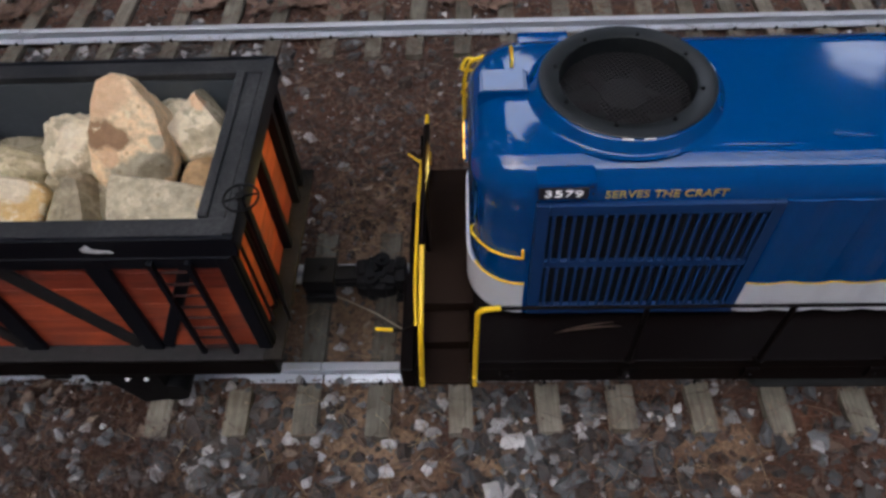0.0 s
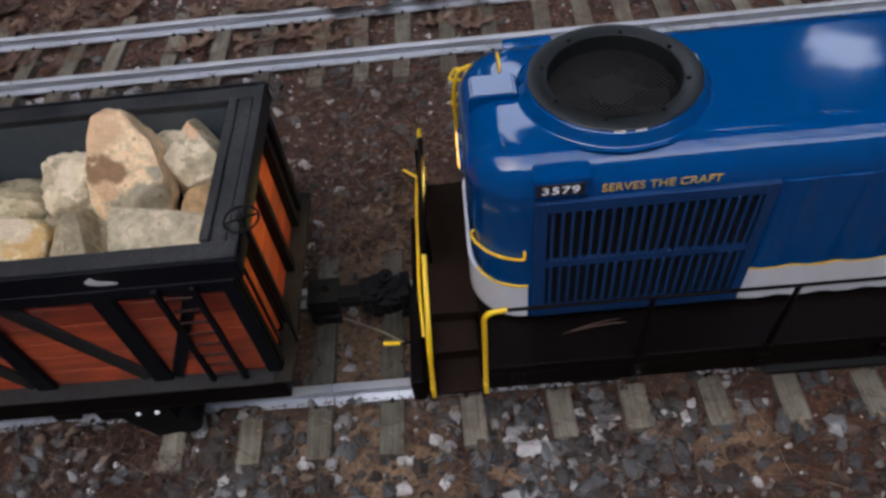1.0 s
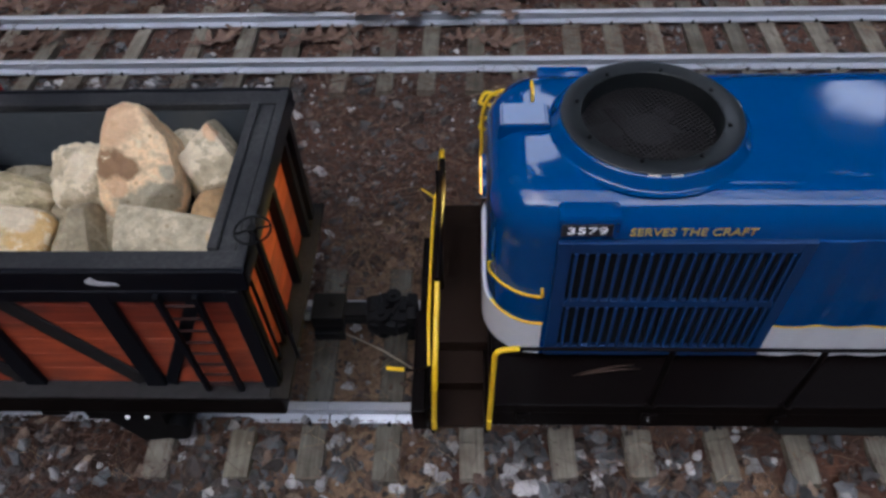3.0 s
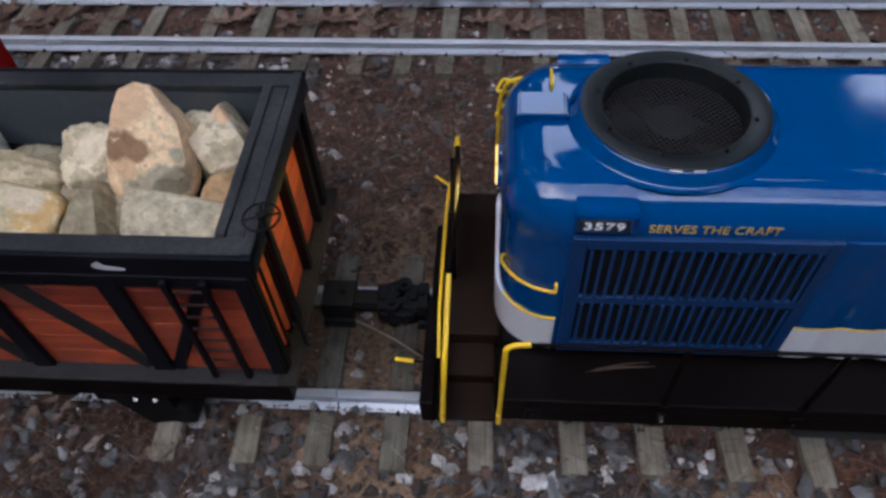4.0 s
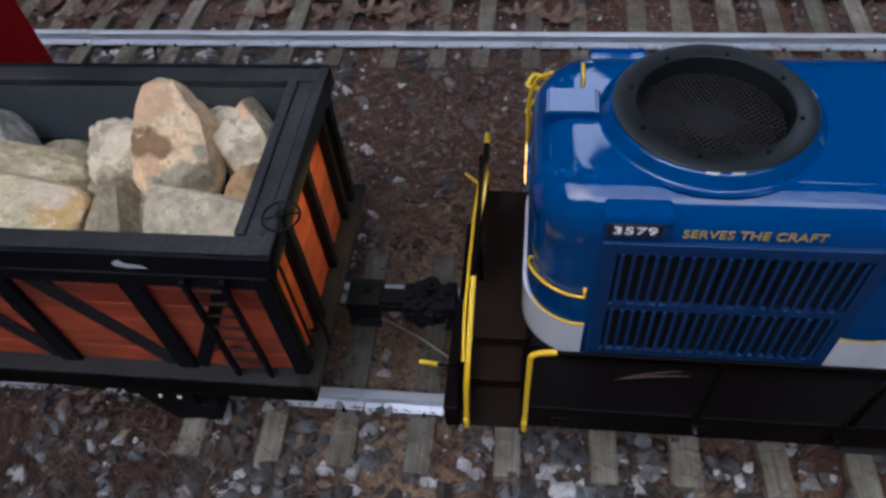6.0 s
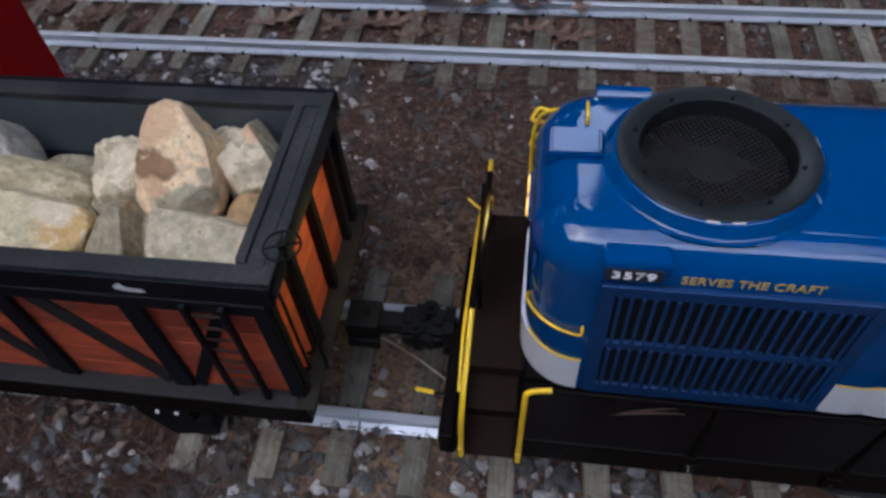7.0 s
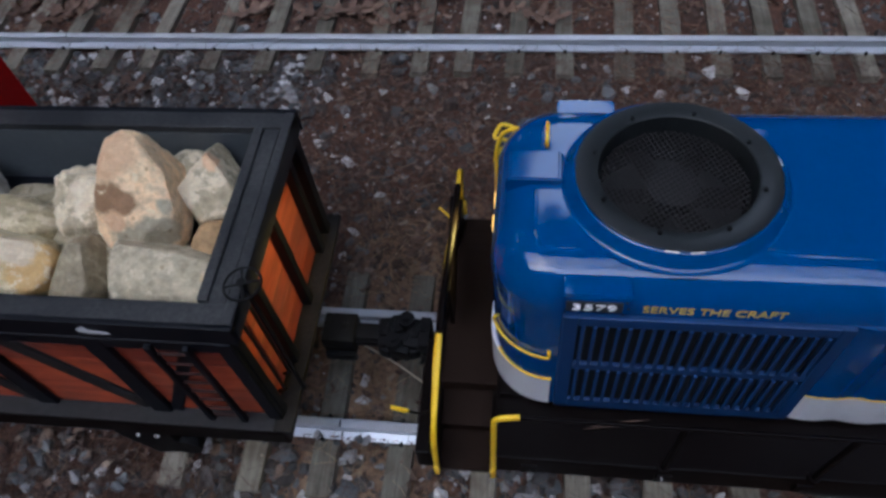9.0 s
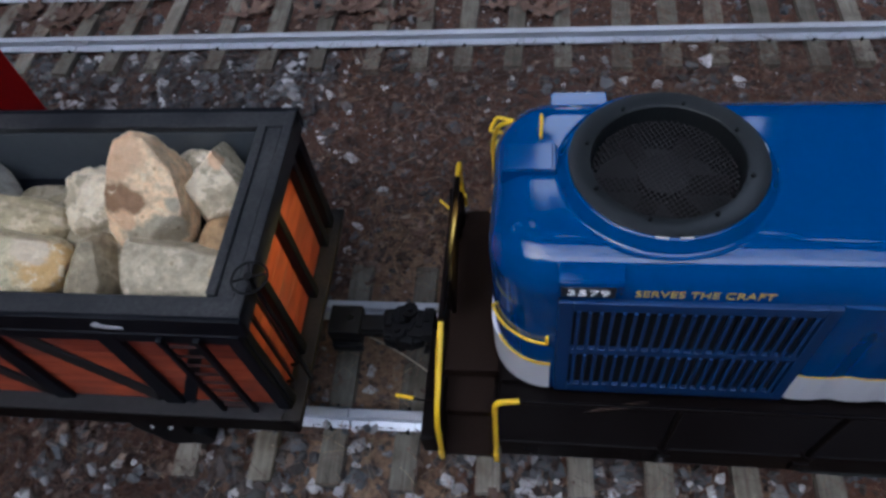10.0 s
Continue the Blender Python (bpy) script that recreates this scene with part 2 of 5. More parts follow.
def leaf_material():
    m, nt, b, lk = nodes_of("dry_oak_leaf")
    pos = nt.nodes.new("ShaderNodeTexCoord").outputs["Object"]
    rnd = nt.nodes.new("ShaderNodeObjectInfo").outputs["Random"]
    n = tex_noise(nt, pos, 45, 5, 0.65)
    base = ramp(nt, n, [(0.3, (0.080, 0.048, 0.034)), (0.6, (0.165, 0.107, 0.077)), (0.8, (0.26, 0.18, 0.13))])
    per = ramp(nt, rnd, [(0.0, (0.5, 0.42, 0.38)), (1.0, (1.15, 1.1, 1.08))])
    lk.new(mixc(nt, 1.0, base, per, 'MULTIPLY'), b.inputs["Base Color"])
    b.inputs["Roughness"].default_value = 0.7
    bump(nt, b, n, 0.4, 0.001)
    return m


M_LEAF = leaf_material()


def rock_material(name, body, pale, pale_at=0.5, spots=(), shift=0.0):
    """Broken quartz rock: dull body, pale crystalline patches with hard edges, stains of their own shape, small pits.
    spots: (place from the rock's origin, radius, colour)."""
    m, nt, b, lk = nodes_of(name)
    co = nt.nodes.new("ShaderNodeTexCoord").outputs["Object"]
    mv = nt.nodes.new("ShaderNodeVectorMath")
    mv.operation = 'ADD'
    mv.inputs[1].default_value = (shift, shift * 0.7, -shift)
    lk.new(co, mv.inputs[0])
    pos = mv.outputs[0]
    big = tex_noise(nt, pos, 34, 7, 0.68, stretch=(1.0, 1.3, 0.8))
    mid = tex_noise(nt, pos, 75, 6, 0.7)
    fine = tex_noise(nt, pos, 320, 4, 0.7)
    cell = nt.nodes.new("ShaderNodeTexVoronoi")
    cell.inputs["Scale"].default_value = 130
    lk.new(pos, cell.inputs["Vector"])
    c = ramp(nt, mid, [(0.28, tuple(v * 0.56 for v in body)), (0.5, body), (0.72, tuple(v * 1.32 for v in body))])
    for at, rad, col in spots:
        d = nt.nodes.new("ShaderNodeVectorMath")
        d.operation = 'DISTANCE'
        d.inputs[1].default_value = at
        lk.new(co, d.inputs[0])
        w = nt.nodes.new("ShaderNodeMath")
        w.operation = 'MULTIPLY_ADD'
        lk.new(big, w.inputs[0])
        w.inputs[1].default_value = rad * 1.5
        lk.new(d.outputs["Value"], w.inputs[2])
        k = nt.nodes.new("ShaderNodeMapRange")
        k.inputs["From Min"].default_value = rad * 1.62
        k.inputs["From Max"].default_value = rad * 1.92
        k.inputs["To Min"].default_value = 1.0
        k.inputs["To Max"].default_value = 0.0
        lk.new(w.outputs[0], k.inputs["Value"])
        c = mixc(nt, k.outputs[0], c, mixc(nt, mid, tuple(v * 0.8 for v in col), tuple(min(0.9, v * 1.15) for v in col)))
    pm = ramp(nt, big, [(pale_at, (0, 0, 0)), (pale_at + 0.03, (0.95, 0.95, 0.95))])
    c = mixc(nt, pm, c, mixc(nt, mid, tuple(v * 0.8 for v in pale), pale))
    grey = nt.nodes.new("ShaderNodeRGBToBW")
    lk.new(cell.outputs["Color"], grey.inputs[0])
    c = mixc(nt, 0.22, c, grey.outputs[0], 'SOFT_LIGHT')
    vor = nt.nodes.new("ShaderNodeTexVoronoi")
    vor.inputs["Scale"].default_value = 38
    lk.new(pos, vor.inputs["Vector"])
    pits = ramp(nt, vor.outputs["Distance"], [(0.05, (0.62, 0.56, 0.48)), (0.13, (1, 1, 1))])
    c = mixc(nt, 1.0, c, pits, 'MULTIPLY')
    tint = ramp(nt, fine, [(0.3, (0.86, 0.86, 0.86)), (0.7, (1.1, 1.1, 1.1))])
    lk.new(mixc(nt, 1.0, c, tint, 'MULTIPLY'), b.inputs["Base Color"])
    b.inputs["Roughness"].default_value = 0.5
    hh = nt.nodes.new("ShaderNodeMath")
    hh.operation = 'ADD'
    lk.new(mid, hh.inputs[0])
    lk.new(fine, hh.inputs[1])
    bump(nt, b, hh.outputs[0], 0.75, 0.0035)
    return m



# ---- mesh helpers ----
ORIGIN = {}


def thing(name, at, label, category, group="", kind=""):
    ob = new(name)
    ob.location = at
    ob.empty_display_size = 0.02
    ORIGIN[ob] = Vector(at)
    return tagged(ob, label, category, group, kind)


def to_mesh(name, bm, smooth=False):
    bmesh.ops.recalc_face_normals(bm, faces=bm.faces)
    for f in bm.faces:
        f.smooth = smooth
    me = bpy.data.meshes.new(name)
    bm.to_mesh(me)
    bm.free()
    return me


def part(name, bm, material, parent=None, label="", smooth=False, angle=35):
    """One bmesh, made in world metres, as one mesh object under a thing or a part."""
    o = ORIGIN[parent] if parent else Vector((0, 0, 0))
    bmesh.ops.translate(bm, verts=bm.verts, vec=-o)
    me = to_mesh(name, bm, smooth)
    if smooth:
        me.set_sharp_from_angle(angle=radians(angle))
    me.materials.append(material)
    ob = new(name, me)
    ob.parent = parent
    ORIGIN[ob] = o.copy()
    return tagged(ob, label) if label else ob


def single(name, bm, material, at, label, category, group="", kind="", smooth=False):
    """One mesh object that is a thing by itself, with its origin at its base."""
    bmesh.ops.translate(bm, verts=bm.verts, vec=-Vector(at))
    me = to_mesh(name, bm, smooth)
    me.materials.append(material)
    ob = new(name, me)
    ob.location = at
    ORIGIN[ob] = Vector(at)
    return tagged(ob, label, category, group, kind)


def box(bm, x0, x1, y0, y1, z0, z1, bevel=0.0, seg=2, turn=None, about=None):
    g = bmesh.ops.create_cube(bm, size=1.0)
    vs = g["verts"]
    c = Vector(((x0 + x1) / 2, (y0 + y1) / 2, (z0 + z1) / 2))
    for v in vs:
        v.co = Vector((v.co.x * (x1 - x0), v.co.y * (y1 - y0), v.co.z * (z1 - z0))) + c
    if bevel:
        es = list({e for v in vs for e in v.link_edges})
        r = bmesh.ops.bevel(bm, geom=es, offset=bevel, segments=seg, affect='EDGES', profile=0.6)
        vs = list({v for f in r["faces"] for v in f.verts} | {v for v in vs if v.is_valid})
    if turn is not None:
        bmesh.ops.rotate(bm, verts=vs, cent=about or c, matrix=turn)
    return vs


def bar(bm, p, q, width, thick, normal, bevel=0.0015):
    """A flat bar from p to q lying on a face with the given outward normal."""
    p, q, n = Vector(p), Vector(q), Vector(normal).normalized()
    d = (q - p)
    side = n.cross(d).normalized()
    g = bmesh.ops.create_cube(bm, size=1.0)
    vs = g["verts"]
    m = Matrix((d, side * width, n * thick)).transposed()
    for v in vs:
        v.co = m @ v.co + (p + q) / 2
    if bevel:
        es = list({e for v in vs for e in v.link_edges})
        bmesh.ops.bevel(bm, geom=es, offset=bevel, segments=1, affect='EDGES')


def fillet(pts, r, n=5):
    pts = [Vector(p) for p in pts]
    out = [pts[0]]
    for a, b, c in zip(pts, pts[1:], pts[2:]):
        u, w = (a - b), (c - b)
        k = min(r, u.length * 0.45, w.length * 0.45)
        p, q = b + u.normalized() * k, b + w.normalized() * k
        for i in range(n + 1):
            t = i / n
            out.append(p * (1 - t) ** 2 + b * 2 * t * (1 - t) + q * t * t)
    out.append(pts[-1])
    return out


def tube(bm, pts, r, seg=10):
    pts = [Vector(p) for p in pts]
    rings = []
    ref = Vector((0.31, 0.17, 0.93)).normalized()
    for i, p in enumerate(pts):
        d = (pts[min(i + 1, len(pts) - 1)] - pts[max(i - 1, 0)]).normalized()
        if abs(d.dot(ref)) > 0.97:
            ref = Vector((1, 0.2, 0))
        u = d.cross(ref).normalized()
        w = d.cross(u)
        rings.append([bm.verts.new(p + (u * math.cos(2 * math.pi * k / seg) + w * math.sin(2 * math.pi * k / seg)) * r) for k in range(seg)])
    for a, b in zip(rings, rings[1:]):
        # the start of each ring is matched to its neighbour
        best = min(range(seg), key=lambda s: (a[0].co - b[s].co).length)
        for k in range(seg):
            bm.faces.new((a[k], a[(k + 1) % seg], b[(best + k + 1) % seg], b[(best + k) % seg]))
    bm.faces.new(rings[0])
    bm.faces.new(list(reversed(rings[-1])))


def disc(bm, c, axis, r, h, seg=24, r2=None):
    """A cylinder or cone from c along axis."""
    c, axis = Vector(c), Vector(axis).normalized()
    g = bmesh.ops.create_cone(bm, cap_ends=True, segments=seg, radius1=r, radius2=r if r2 is None else r2, depth=h)
    q = axis.to_track_quat('Z', 'Y').to_matrix().to_4x4()
    bmesh.ops.transform(bm, verts=g["verts"], matrix=Matrix.Translation(c + axis * h / 2) @ q)
    return g["verts"]


def lathe(bm, cx, cy, profile, seg=64, closed=False, oval=1.0):
    """Profile of (radius, z) spun about a vertical axis; oval: its depth to its width."""
    rings = [[bm.verts.new((cx + r * math.cos(2 * math.pi * k / seg), cy + r * oval * math.sin(2 * math.pi * k / seg), z)) for k in range(seg)] for r, z in profile]
    pairs = list(zip(rings, rings[1:])) + ([(rings[-1], rings[0])] if closed else [])
    for a, b in pairs:
        for k in range(seg):
            bm.faces.new((a[k], a[(k + 1) % seg], b[(k + 1) % seg], b[k]))


def extrude_x(bm, outline, x0, x1):
    """A closed outline of (y, z) drawn out from x0 to x1."""
    a = [bm.verts.new((x0, y, z)) for y, z in outline]
    b = [bm.verts.new((x1, y, z)) for y, z in outline]
    n = len(a)
    for i in range(n):
        bm.faces.new((a[i], a[(i + 1) % n], b[(i + 1) % n], b[i]))
    bm.faces.new(a)
    bm.faces.new(list(reversed(b)))


def lettering(name, body, size, material, m, parent, label="", stretch=1.0, weight=0.0, depth=0.0004, spacing=1.0):
    cu = bpy.data.curves.new(name, 'FONT')
    cu.body, cu.size, cu.align_x, cu.align_y = body, size, 'CENTER', 'CENTER'
    cu.extrude, cu.offset, cu.space_character = depth, weight, spacing
    tmp = bpy.data.objects.new(name, cu)
    scene.collection.objects.link(tmp)
    dg = bpy.context.evaluated_depsgraph_get()
    me = bpy.data.meshes.new_from_object(tmp.evaluated_get(dg))
    bpy.data.objects.remove(tmp)
    me.transform(Matrix.Translation(-ORIGIN[parent]) @ m @ Matrix.Diagonal((stretch, 1, 1, 1)))
    me.materials.clear()
    me.materials.append(material)
    ob = new(name, me)
    ob.parent = parent
    ORIGIN[ob] = ORIGIN[parent].copy()
    return tagged(ob, label) if label else ob

# ---- ground ----
GX = [-30, -12, -5, -3] + [-2.0 + 0.025 * i for i in range(161)] + [3, 5, 12, 30]
GY = [-30, -12, -5, -2] + [-1.0 + 0.025 * i for i in range(121)] + [3, 5, 12, 30]


def ground_z(x, y):
    """Height of the soil: a shoulder of ballast along each track, hollows between the ties."""
    z = -0.016 + 0.010 * noise.noise((x * 3.1, y * 3.1, 0.3)) + 0.006 * noise.noise((x * 11, y * 11, 4.2))
    # trodden dirt buries the tie ends of the near shoulder further along
    lift = min(1, max(0, (-0.285 - x) / 0.04)) * min(1, max(0, (-0.110 - y) / 0.014)) * (1 - min(1, max(0, (-0.205 - y) / 0.08)))
    if y > 1.15:
        z += 0.02 * min(1, (y - 1.15) / 0.4)
    if abs(y) < 0.2 or abs(y - 0.88) < 0.2:
        z = min(z, -0.006)
    return z + lift * (0.009 + 0.007 * noise.noise((x * 19, y * 19, 1.7)) - z)


def build_ground():
    vs = [(x, y, ground_z(x, y) if abs(x) < 3.2 and abs(y) < 3.2 else -0.01) for y in GY for x in GX]
    n = len(GX)
    fs = [(j * n + i, j * n + i + 1, (j + 1) * n + i + 1, (j + 1) * n + i) for j in range(len(GY) - 1) for i in range(n - 1)]
    me = bpy.data.meshes.new("ground")
    me.from_pydata(vs, [], fs)
    for p in me.polygons:
        p.use_smooth = True
    me.materials.append(M_SOIL)
    return tagged(new("ground", me), "dark brown soil with duff under ballast and needles", "ground", kind="structure")


ground = build_ground()


def unseen_woods_dome():
    """Added dome of unseen woods that shapes sky light and reflections: uneven edge and gaps, open in a lane over the
    track.
    """
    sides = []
    # the near side is paler so that it bounces light onto the train
    for name, deep, light in (("unseen_dark_woods", (0.012, 0.013, 0.010), (0.050, 0.045, 0.036)), ("unseen_pale_woods", (0.13, 0.122, 0.105), (0.30, 0.278, 0.24))):
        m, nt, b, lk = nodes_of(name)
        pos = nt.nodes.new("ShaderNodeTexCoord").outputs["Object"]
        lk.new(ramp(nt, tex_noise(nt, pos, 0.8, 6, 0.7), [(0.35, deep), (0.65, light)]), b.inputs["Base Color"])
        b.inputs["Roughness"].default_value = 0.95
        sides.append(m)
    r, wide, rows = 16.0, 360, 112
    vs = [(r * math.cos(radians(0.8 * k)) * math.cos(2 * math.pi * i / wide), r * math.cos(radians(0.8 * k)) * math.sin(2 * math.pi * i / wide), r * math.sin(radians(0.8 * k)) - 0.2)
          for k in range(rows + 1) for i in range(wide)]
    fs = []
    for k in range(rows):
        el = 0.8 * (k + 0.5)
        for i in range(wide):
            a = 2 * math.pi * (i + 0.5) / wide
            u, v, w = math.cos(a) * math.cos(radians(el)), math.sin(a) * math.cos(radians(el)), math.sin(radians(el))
            # the dome closes over the far track; its lane of sky along the near side sets the hood highlight
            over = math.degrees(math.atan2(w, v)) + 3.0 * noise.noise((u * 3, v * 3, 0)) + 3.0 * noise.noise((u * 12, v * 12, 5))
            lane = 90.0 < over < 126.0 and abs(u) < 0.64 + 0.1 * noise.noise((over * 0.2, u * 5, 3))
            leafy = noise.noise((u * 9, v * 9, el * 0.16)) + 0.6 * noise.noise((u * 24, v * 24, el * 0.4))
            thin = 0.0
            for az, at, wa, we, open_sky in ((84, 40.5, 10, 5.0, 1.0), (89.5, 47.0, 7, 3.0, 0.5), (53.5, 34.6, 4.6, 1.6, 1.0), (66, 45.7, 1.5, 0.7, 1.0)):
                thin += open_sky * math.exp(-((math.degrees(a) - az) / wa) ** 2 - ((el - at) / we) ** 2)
            # half the cells of its inner part are closed to dim that highlight
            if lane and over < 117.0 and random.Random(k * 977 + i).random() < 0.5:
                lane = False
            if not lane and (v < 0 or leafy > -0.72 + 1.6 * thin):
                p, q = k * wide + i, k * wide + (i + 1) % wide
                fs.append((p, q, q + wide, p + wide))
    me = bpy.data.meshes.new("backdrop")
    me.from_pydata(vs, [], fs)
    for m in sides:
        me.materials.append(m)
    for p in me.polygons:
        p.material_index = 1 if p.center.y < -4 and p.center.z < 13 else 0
    return tagged(new("backdrop", me), "unseen dome of woods shaping the sky light, dark beyond the tracks, paler behind", "woods", kind="structure")


unseen_woods_dome()


# ---- tracks ----
RAIL = [(-0.0165, 0.0), (0.0165, 0.0), (0.0165, 0.0035), (0.0035, 0.007), (0.0028, 0.018), (0.0072, 0.0205), (0.0072, 0.0258), (0.0058, 0.0272),
        (-0.0058, 0.0272), (-0.0072, 0.0258), (-0.0072, 0.0205), (-0.0028, 0.018), (-0.0035, 0.007), (-0.0165, 0.0035)]


def rail_mesh(name, length):
    bm = bmesh.new()
    extrude_x(bm, RAIL, 0, length)
    me = to_mesh(name, bm)
    me.materials.append(M_RAIL)
    me.materials.append(M_RAILTOP)
    for p in me.polygons:
        if p.normal.z > 0.6 and p.center.z > 0.024:
            p.material_index = 1
    return me


TIE_MESHES = []
for k in range(4):
    bm = bmesh.new()
    w = 0.0185 + 0.001 * (k % 3)
    box(bm, -w, w, -0.195, 0.195, -0.034, 0.0, 0.0022, 2)
    for v in bm.verts:
        v.co += Vector((0.0012 * noise.noise((v.co.y * 30, k, v.co.z * 90)), 0.003 * noise.noise((k, v.co.x * 70, 2)), 0.0008 * noise.noise((v.co.y * 40, k * 3, 1))))
    me = to_mesh("tie", bm)
    me.materials.append(M_TIE)
    TIE_MESHES.append(me)


def track(label, y0, lean, ties, joints, x0, x1, tie_len=1.0):
    rng = random.Random(int(y0 * 1000) + 5)
    tr = thing("railway_track", (0, y0, 0), label, "track", kind="structure")
    for side, y in (("near", -0.095), ("far", 0.095)):
        cuts = [x0] + sorted(joints[side]) + [x1]
        for a, b in zip(cuts, cuts[1:]):
            ob = new("rail", rail_mesh("rail", b - a - 0.003))
            ob.parent = tr
            ob.matrix_basis = pose(0, 0, 0, 0, 0, lean) @ pose(a, y, 0.0)
        for j in joints[side]:
            bm = bmesh.new()
            for s in (-1, 1):
                box(bm, -0.035, 0.035, s * 0.0035 - 0.0018, s * 0.0035 + 0.0018, 0.0075, 0.0175, 0.0006, 1)
                for bx in (-0.022, -0.008, 0.008, 0.022):
                    disc(bm, (bx, s * 0.005, 0.0125), (0, s, 0), 0.0028, 0.0025, 6)
            me = to_mesh("joint_bar", bm)
            me.materials.append(M_RAILTOP)
            ob = new("joint_bar", me)
            ob.parent = tr
            ob.matrix_basis = pose(0, 0, 0, 0, 0, lean) @ pose(j, y, 0)
    spike = bmesh.new()
    disc(spike, (0, 0, 0.0), (0, 0, 1), 0.0032, 0.0065, 6)
    spike_me = to_mesh("screw_spike", spike)
    spike_me.materials.append(M_CAST)
    for i, x in enumerate(ties):
        ob = new("tie", TIE_MESHES[rng.randrange(4)])
        ob.parent = tr
        ob.matrix_basis = pose(0, 0, 0, 0, 0, lean) @ pose(x, rng.uniform(-0.006, 0.006), rng.uniform(-0.0012, -0.0002), 0, 0, rng.uniform(-1.8, 1.8)) @ Matrix.Diagonal((1, tie_len, 1, 1))
        if -0.9 < x < 1.3:
            for y in (-0.095, 0.095):
                for s in (-1, 1):
                    sp = new("screw_spike", spike_me)
                    sp.parent = tr
                    sp.matrix_basis = pose(0, 0, 0, 0, 0, lean) @ pose(x + rng.uniform(-0.006, 0.006), y + s * 0.0185, 0)
    return tr


NEAR_TIES = [-0.238, -0.116, -0.005, 0.110, 0.232, 0.366, 0.483, 0.597]
NEAR_TIES = [-0.238 - 0.117 * i for i in range(40, 0, -1)] + NEAR_TIES + [0.597 + 0.117 * i for i in range(1, 42)]
FAR_TIES = [-0.700, -0.591, -0.444, -0.320, -0.201, -0.067, 0.035, 0.136, 0.246, 0.345, 0.475, 0.574, 0.671, 0.767, 0.864, 0.948]
FAR_TIES = [-0.700 - 0.115 * i for i in range(37, 0, -1)] + FAR_TIES + [0.948 + 0.112 * i for i in range(1, 40)]
track("aluminium rails on weathered wooden ties in ballast, train standing on it", 0.0, 0.0, NEAR_TIES, {"near": [0.020], "far": [-0.62]}, -4.95, 5.4)
track("empty track with bright aluminium rails and leaf-strewn wooden ties", 0.880, -0.45, FAR_TIES, {"near": [-0.80], "far": [-0.30, 0.33]}, -4.95, 5.3, 0.92)

# ---- gondola car ----
gon = thing("gondola_car", (-0.5, 0, 0.0272), "black steel gondola car with red-orange wooden sides, loaded with rocks", "railway car")
GL, GR = -1.02, 0.0          # ends
GY0 = 0.152                  # half width over the rim
bm = bmesh.new()
box(bm, GL, GR - 0.006, -0.172, 0.172, 0.150, 0.1895, 0.004)
part("underframe", bm, M_BLACK, gon, "black steel side sill and floor frame")
bm = bmesh.new()
box(bm, GL + 0.001, GR - 0.0206, -0.1715, 0.1715, 0.1890, 0.1935, 0.0015)
part("floor_ledge", bm, M_DUSTY, gon, "dusty ledge along the foot of the side planks")
bm = bmesh.new()
box(bm, GL + 0.04, GR - 0.044, -0.122, 0.122, 0.194, 0.325)
part("load_floor", bm, M_STEEL, gon)
for y in (-1, 1):
    bm = bmesh.new()
    box(bm, GL + 0.03, GR - 0.031, min(y * 0.1225, y * 0.1395), max(y * 0.1225, y * 0.1395), 0.1945, 0.418)
    part("inner_wall", bm, M_INNER, gon, "black painted inner steel wall")
for x in (GL + 0.03, GR - 0.041):
    bm = bmesh.new()
    box(bm, x, x + 0.010, -0.122, 0.122, 0.1945, 0.418)
    part("inner_wall", bm, M_INNER, gon)
# top rim of angle iron
for y in (-1, 1):
    bm = bmesh.new()
    y0, y1 = sorted((y * 0.1225, y * GY0))
    box(bm, GL, GR, y0, y1, 0.4185, 0.430, 0.002)
    part("top_rim", bm, M_RIM, gon, "dusty top face of the car rim")
    bm = bmesh.new()
    y0, y1 = sorted((y * 0.1475, y * (GY0 + 0.002)))
    box(bm, GL - 0.001, GR + 0.001, y0, y1, 0.400, 0.4315, 0.0015)
    part("rim_flange", bm, M_STEEL, gon)
for x0, x1 in ((GL, GL + 0.045), (GR - 0.045, GR)):
    bm = bmesh.new()
    box(bm, x0 + (0.014 if x0 < -0.5 else 0), x1 - (0 if x0 < -0.5 else 0.014), -0.1220, 0.1220, 0.4175, 0.4285, 0.002)
    xa = x0 if x0 < -0.5 else x1 - 0.012
    box(bm, xa, xa + 0.012, -0.147, 0.147, 0.400, 0.4325, 0.002)
    xb = x0 + 0.033 if x0 < -0.5 else x0
    box(bm, xb, xb + 0.012, -0.1218, 0.1218, 0.4195, 0.4335, 0.0025)
    part("top_rim", bm, M_RIM, gon)
# side planks, posts and braces
PLANKS = 6
for y in (-1, 1):
    for k in range(PLANKS):
        z0 = 0.1940 + k * 0.0340
        bm = bmesh.new()
        y0, y1 = sorted((y * 0.1400, y * 0.1480))
        box(bm, GL + 0.028, GR - 0.030, y0, y1, z0, z0 + 0.0335, 0.0005, 1)
        part("plank", bm, M_PLANK, gon)


def side_bar(name, xa, za, xb, zb, width, thick, proud, y=-1, mat=None):
    bm = bmesh.new()
    bar(bm, (xa, y * (0.1482 + proud + thick / 2), za), (xb, y * (0.1482 + proud + thick / 2), zb), width, thick, (0, y, 0))
    part(name, bm, mat or M_STEEL, gon)


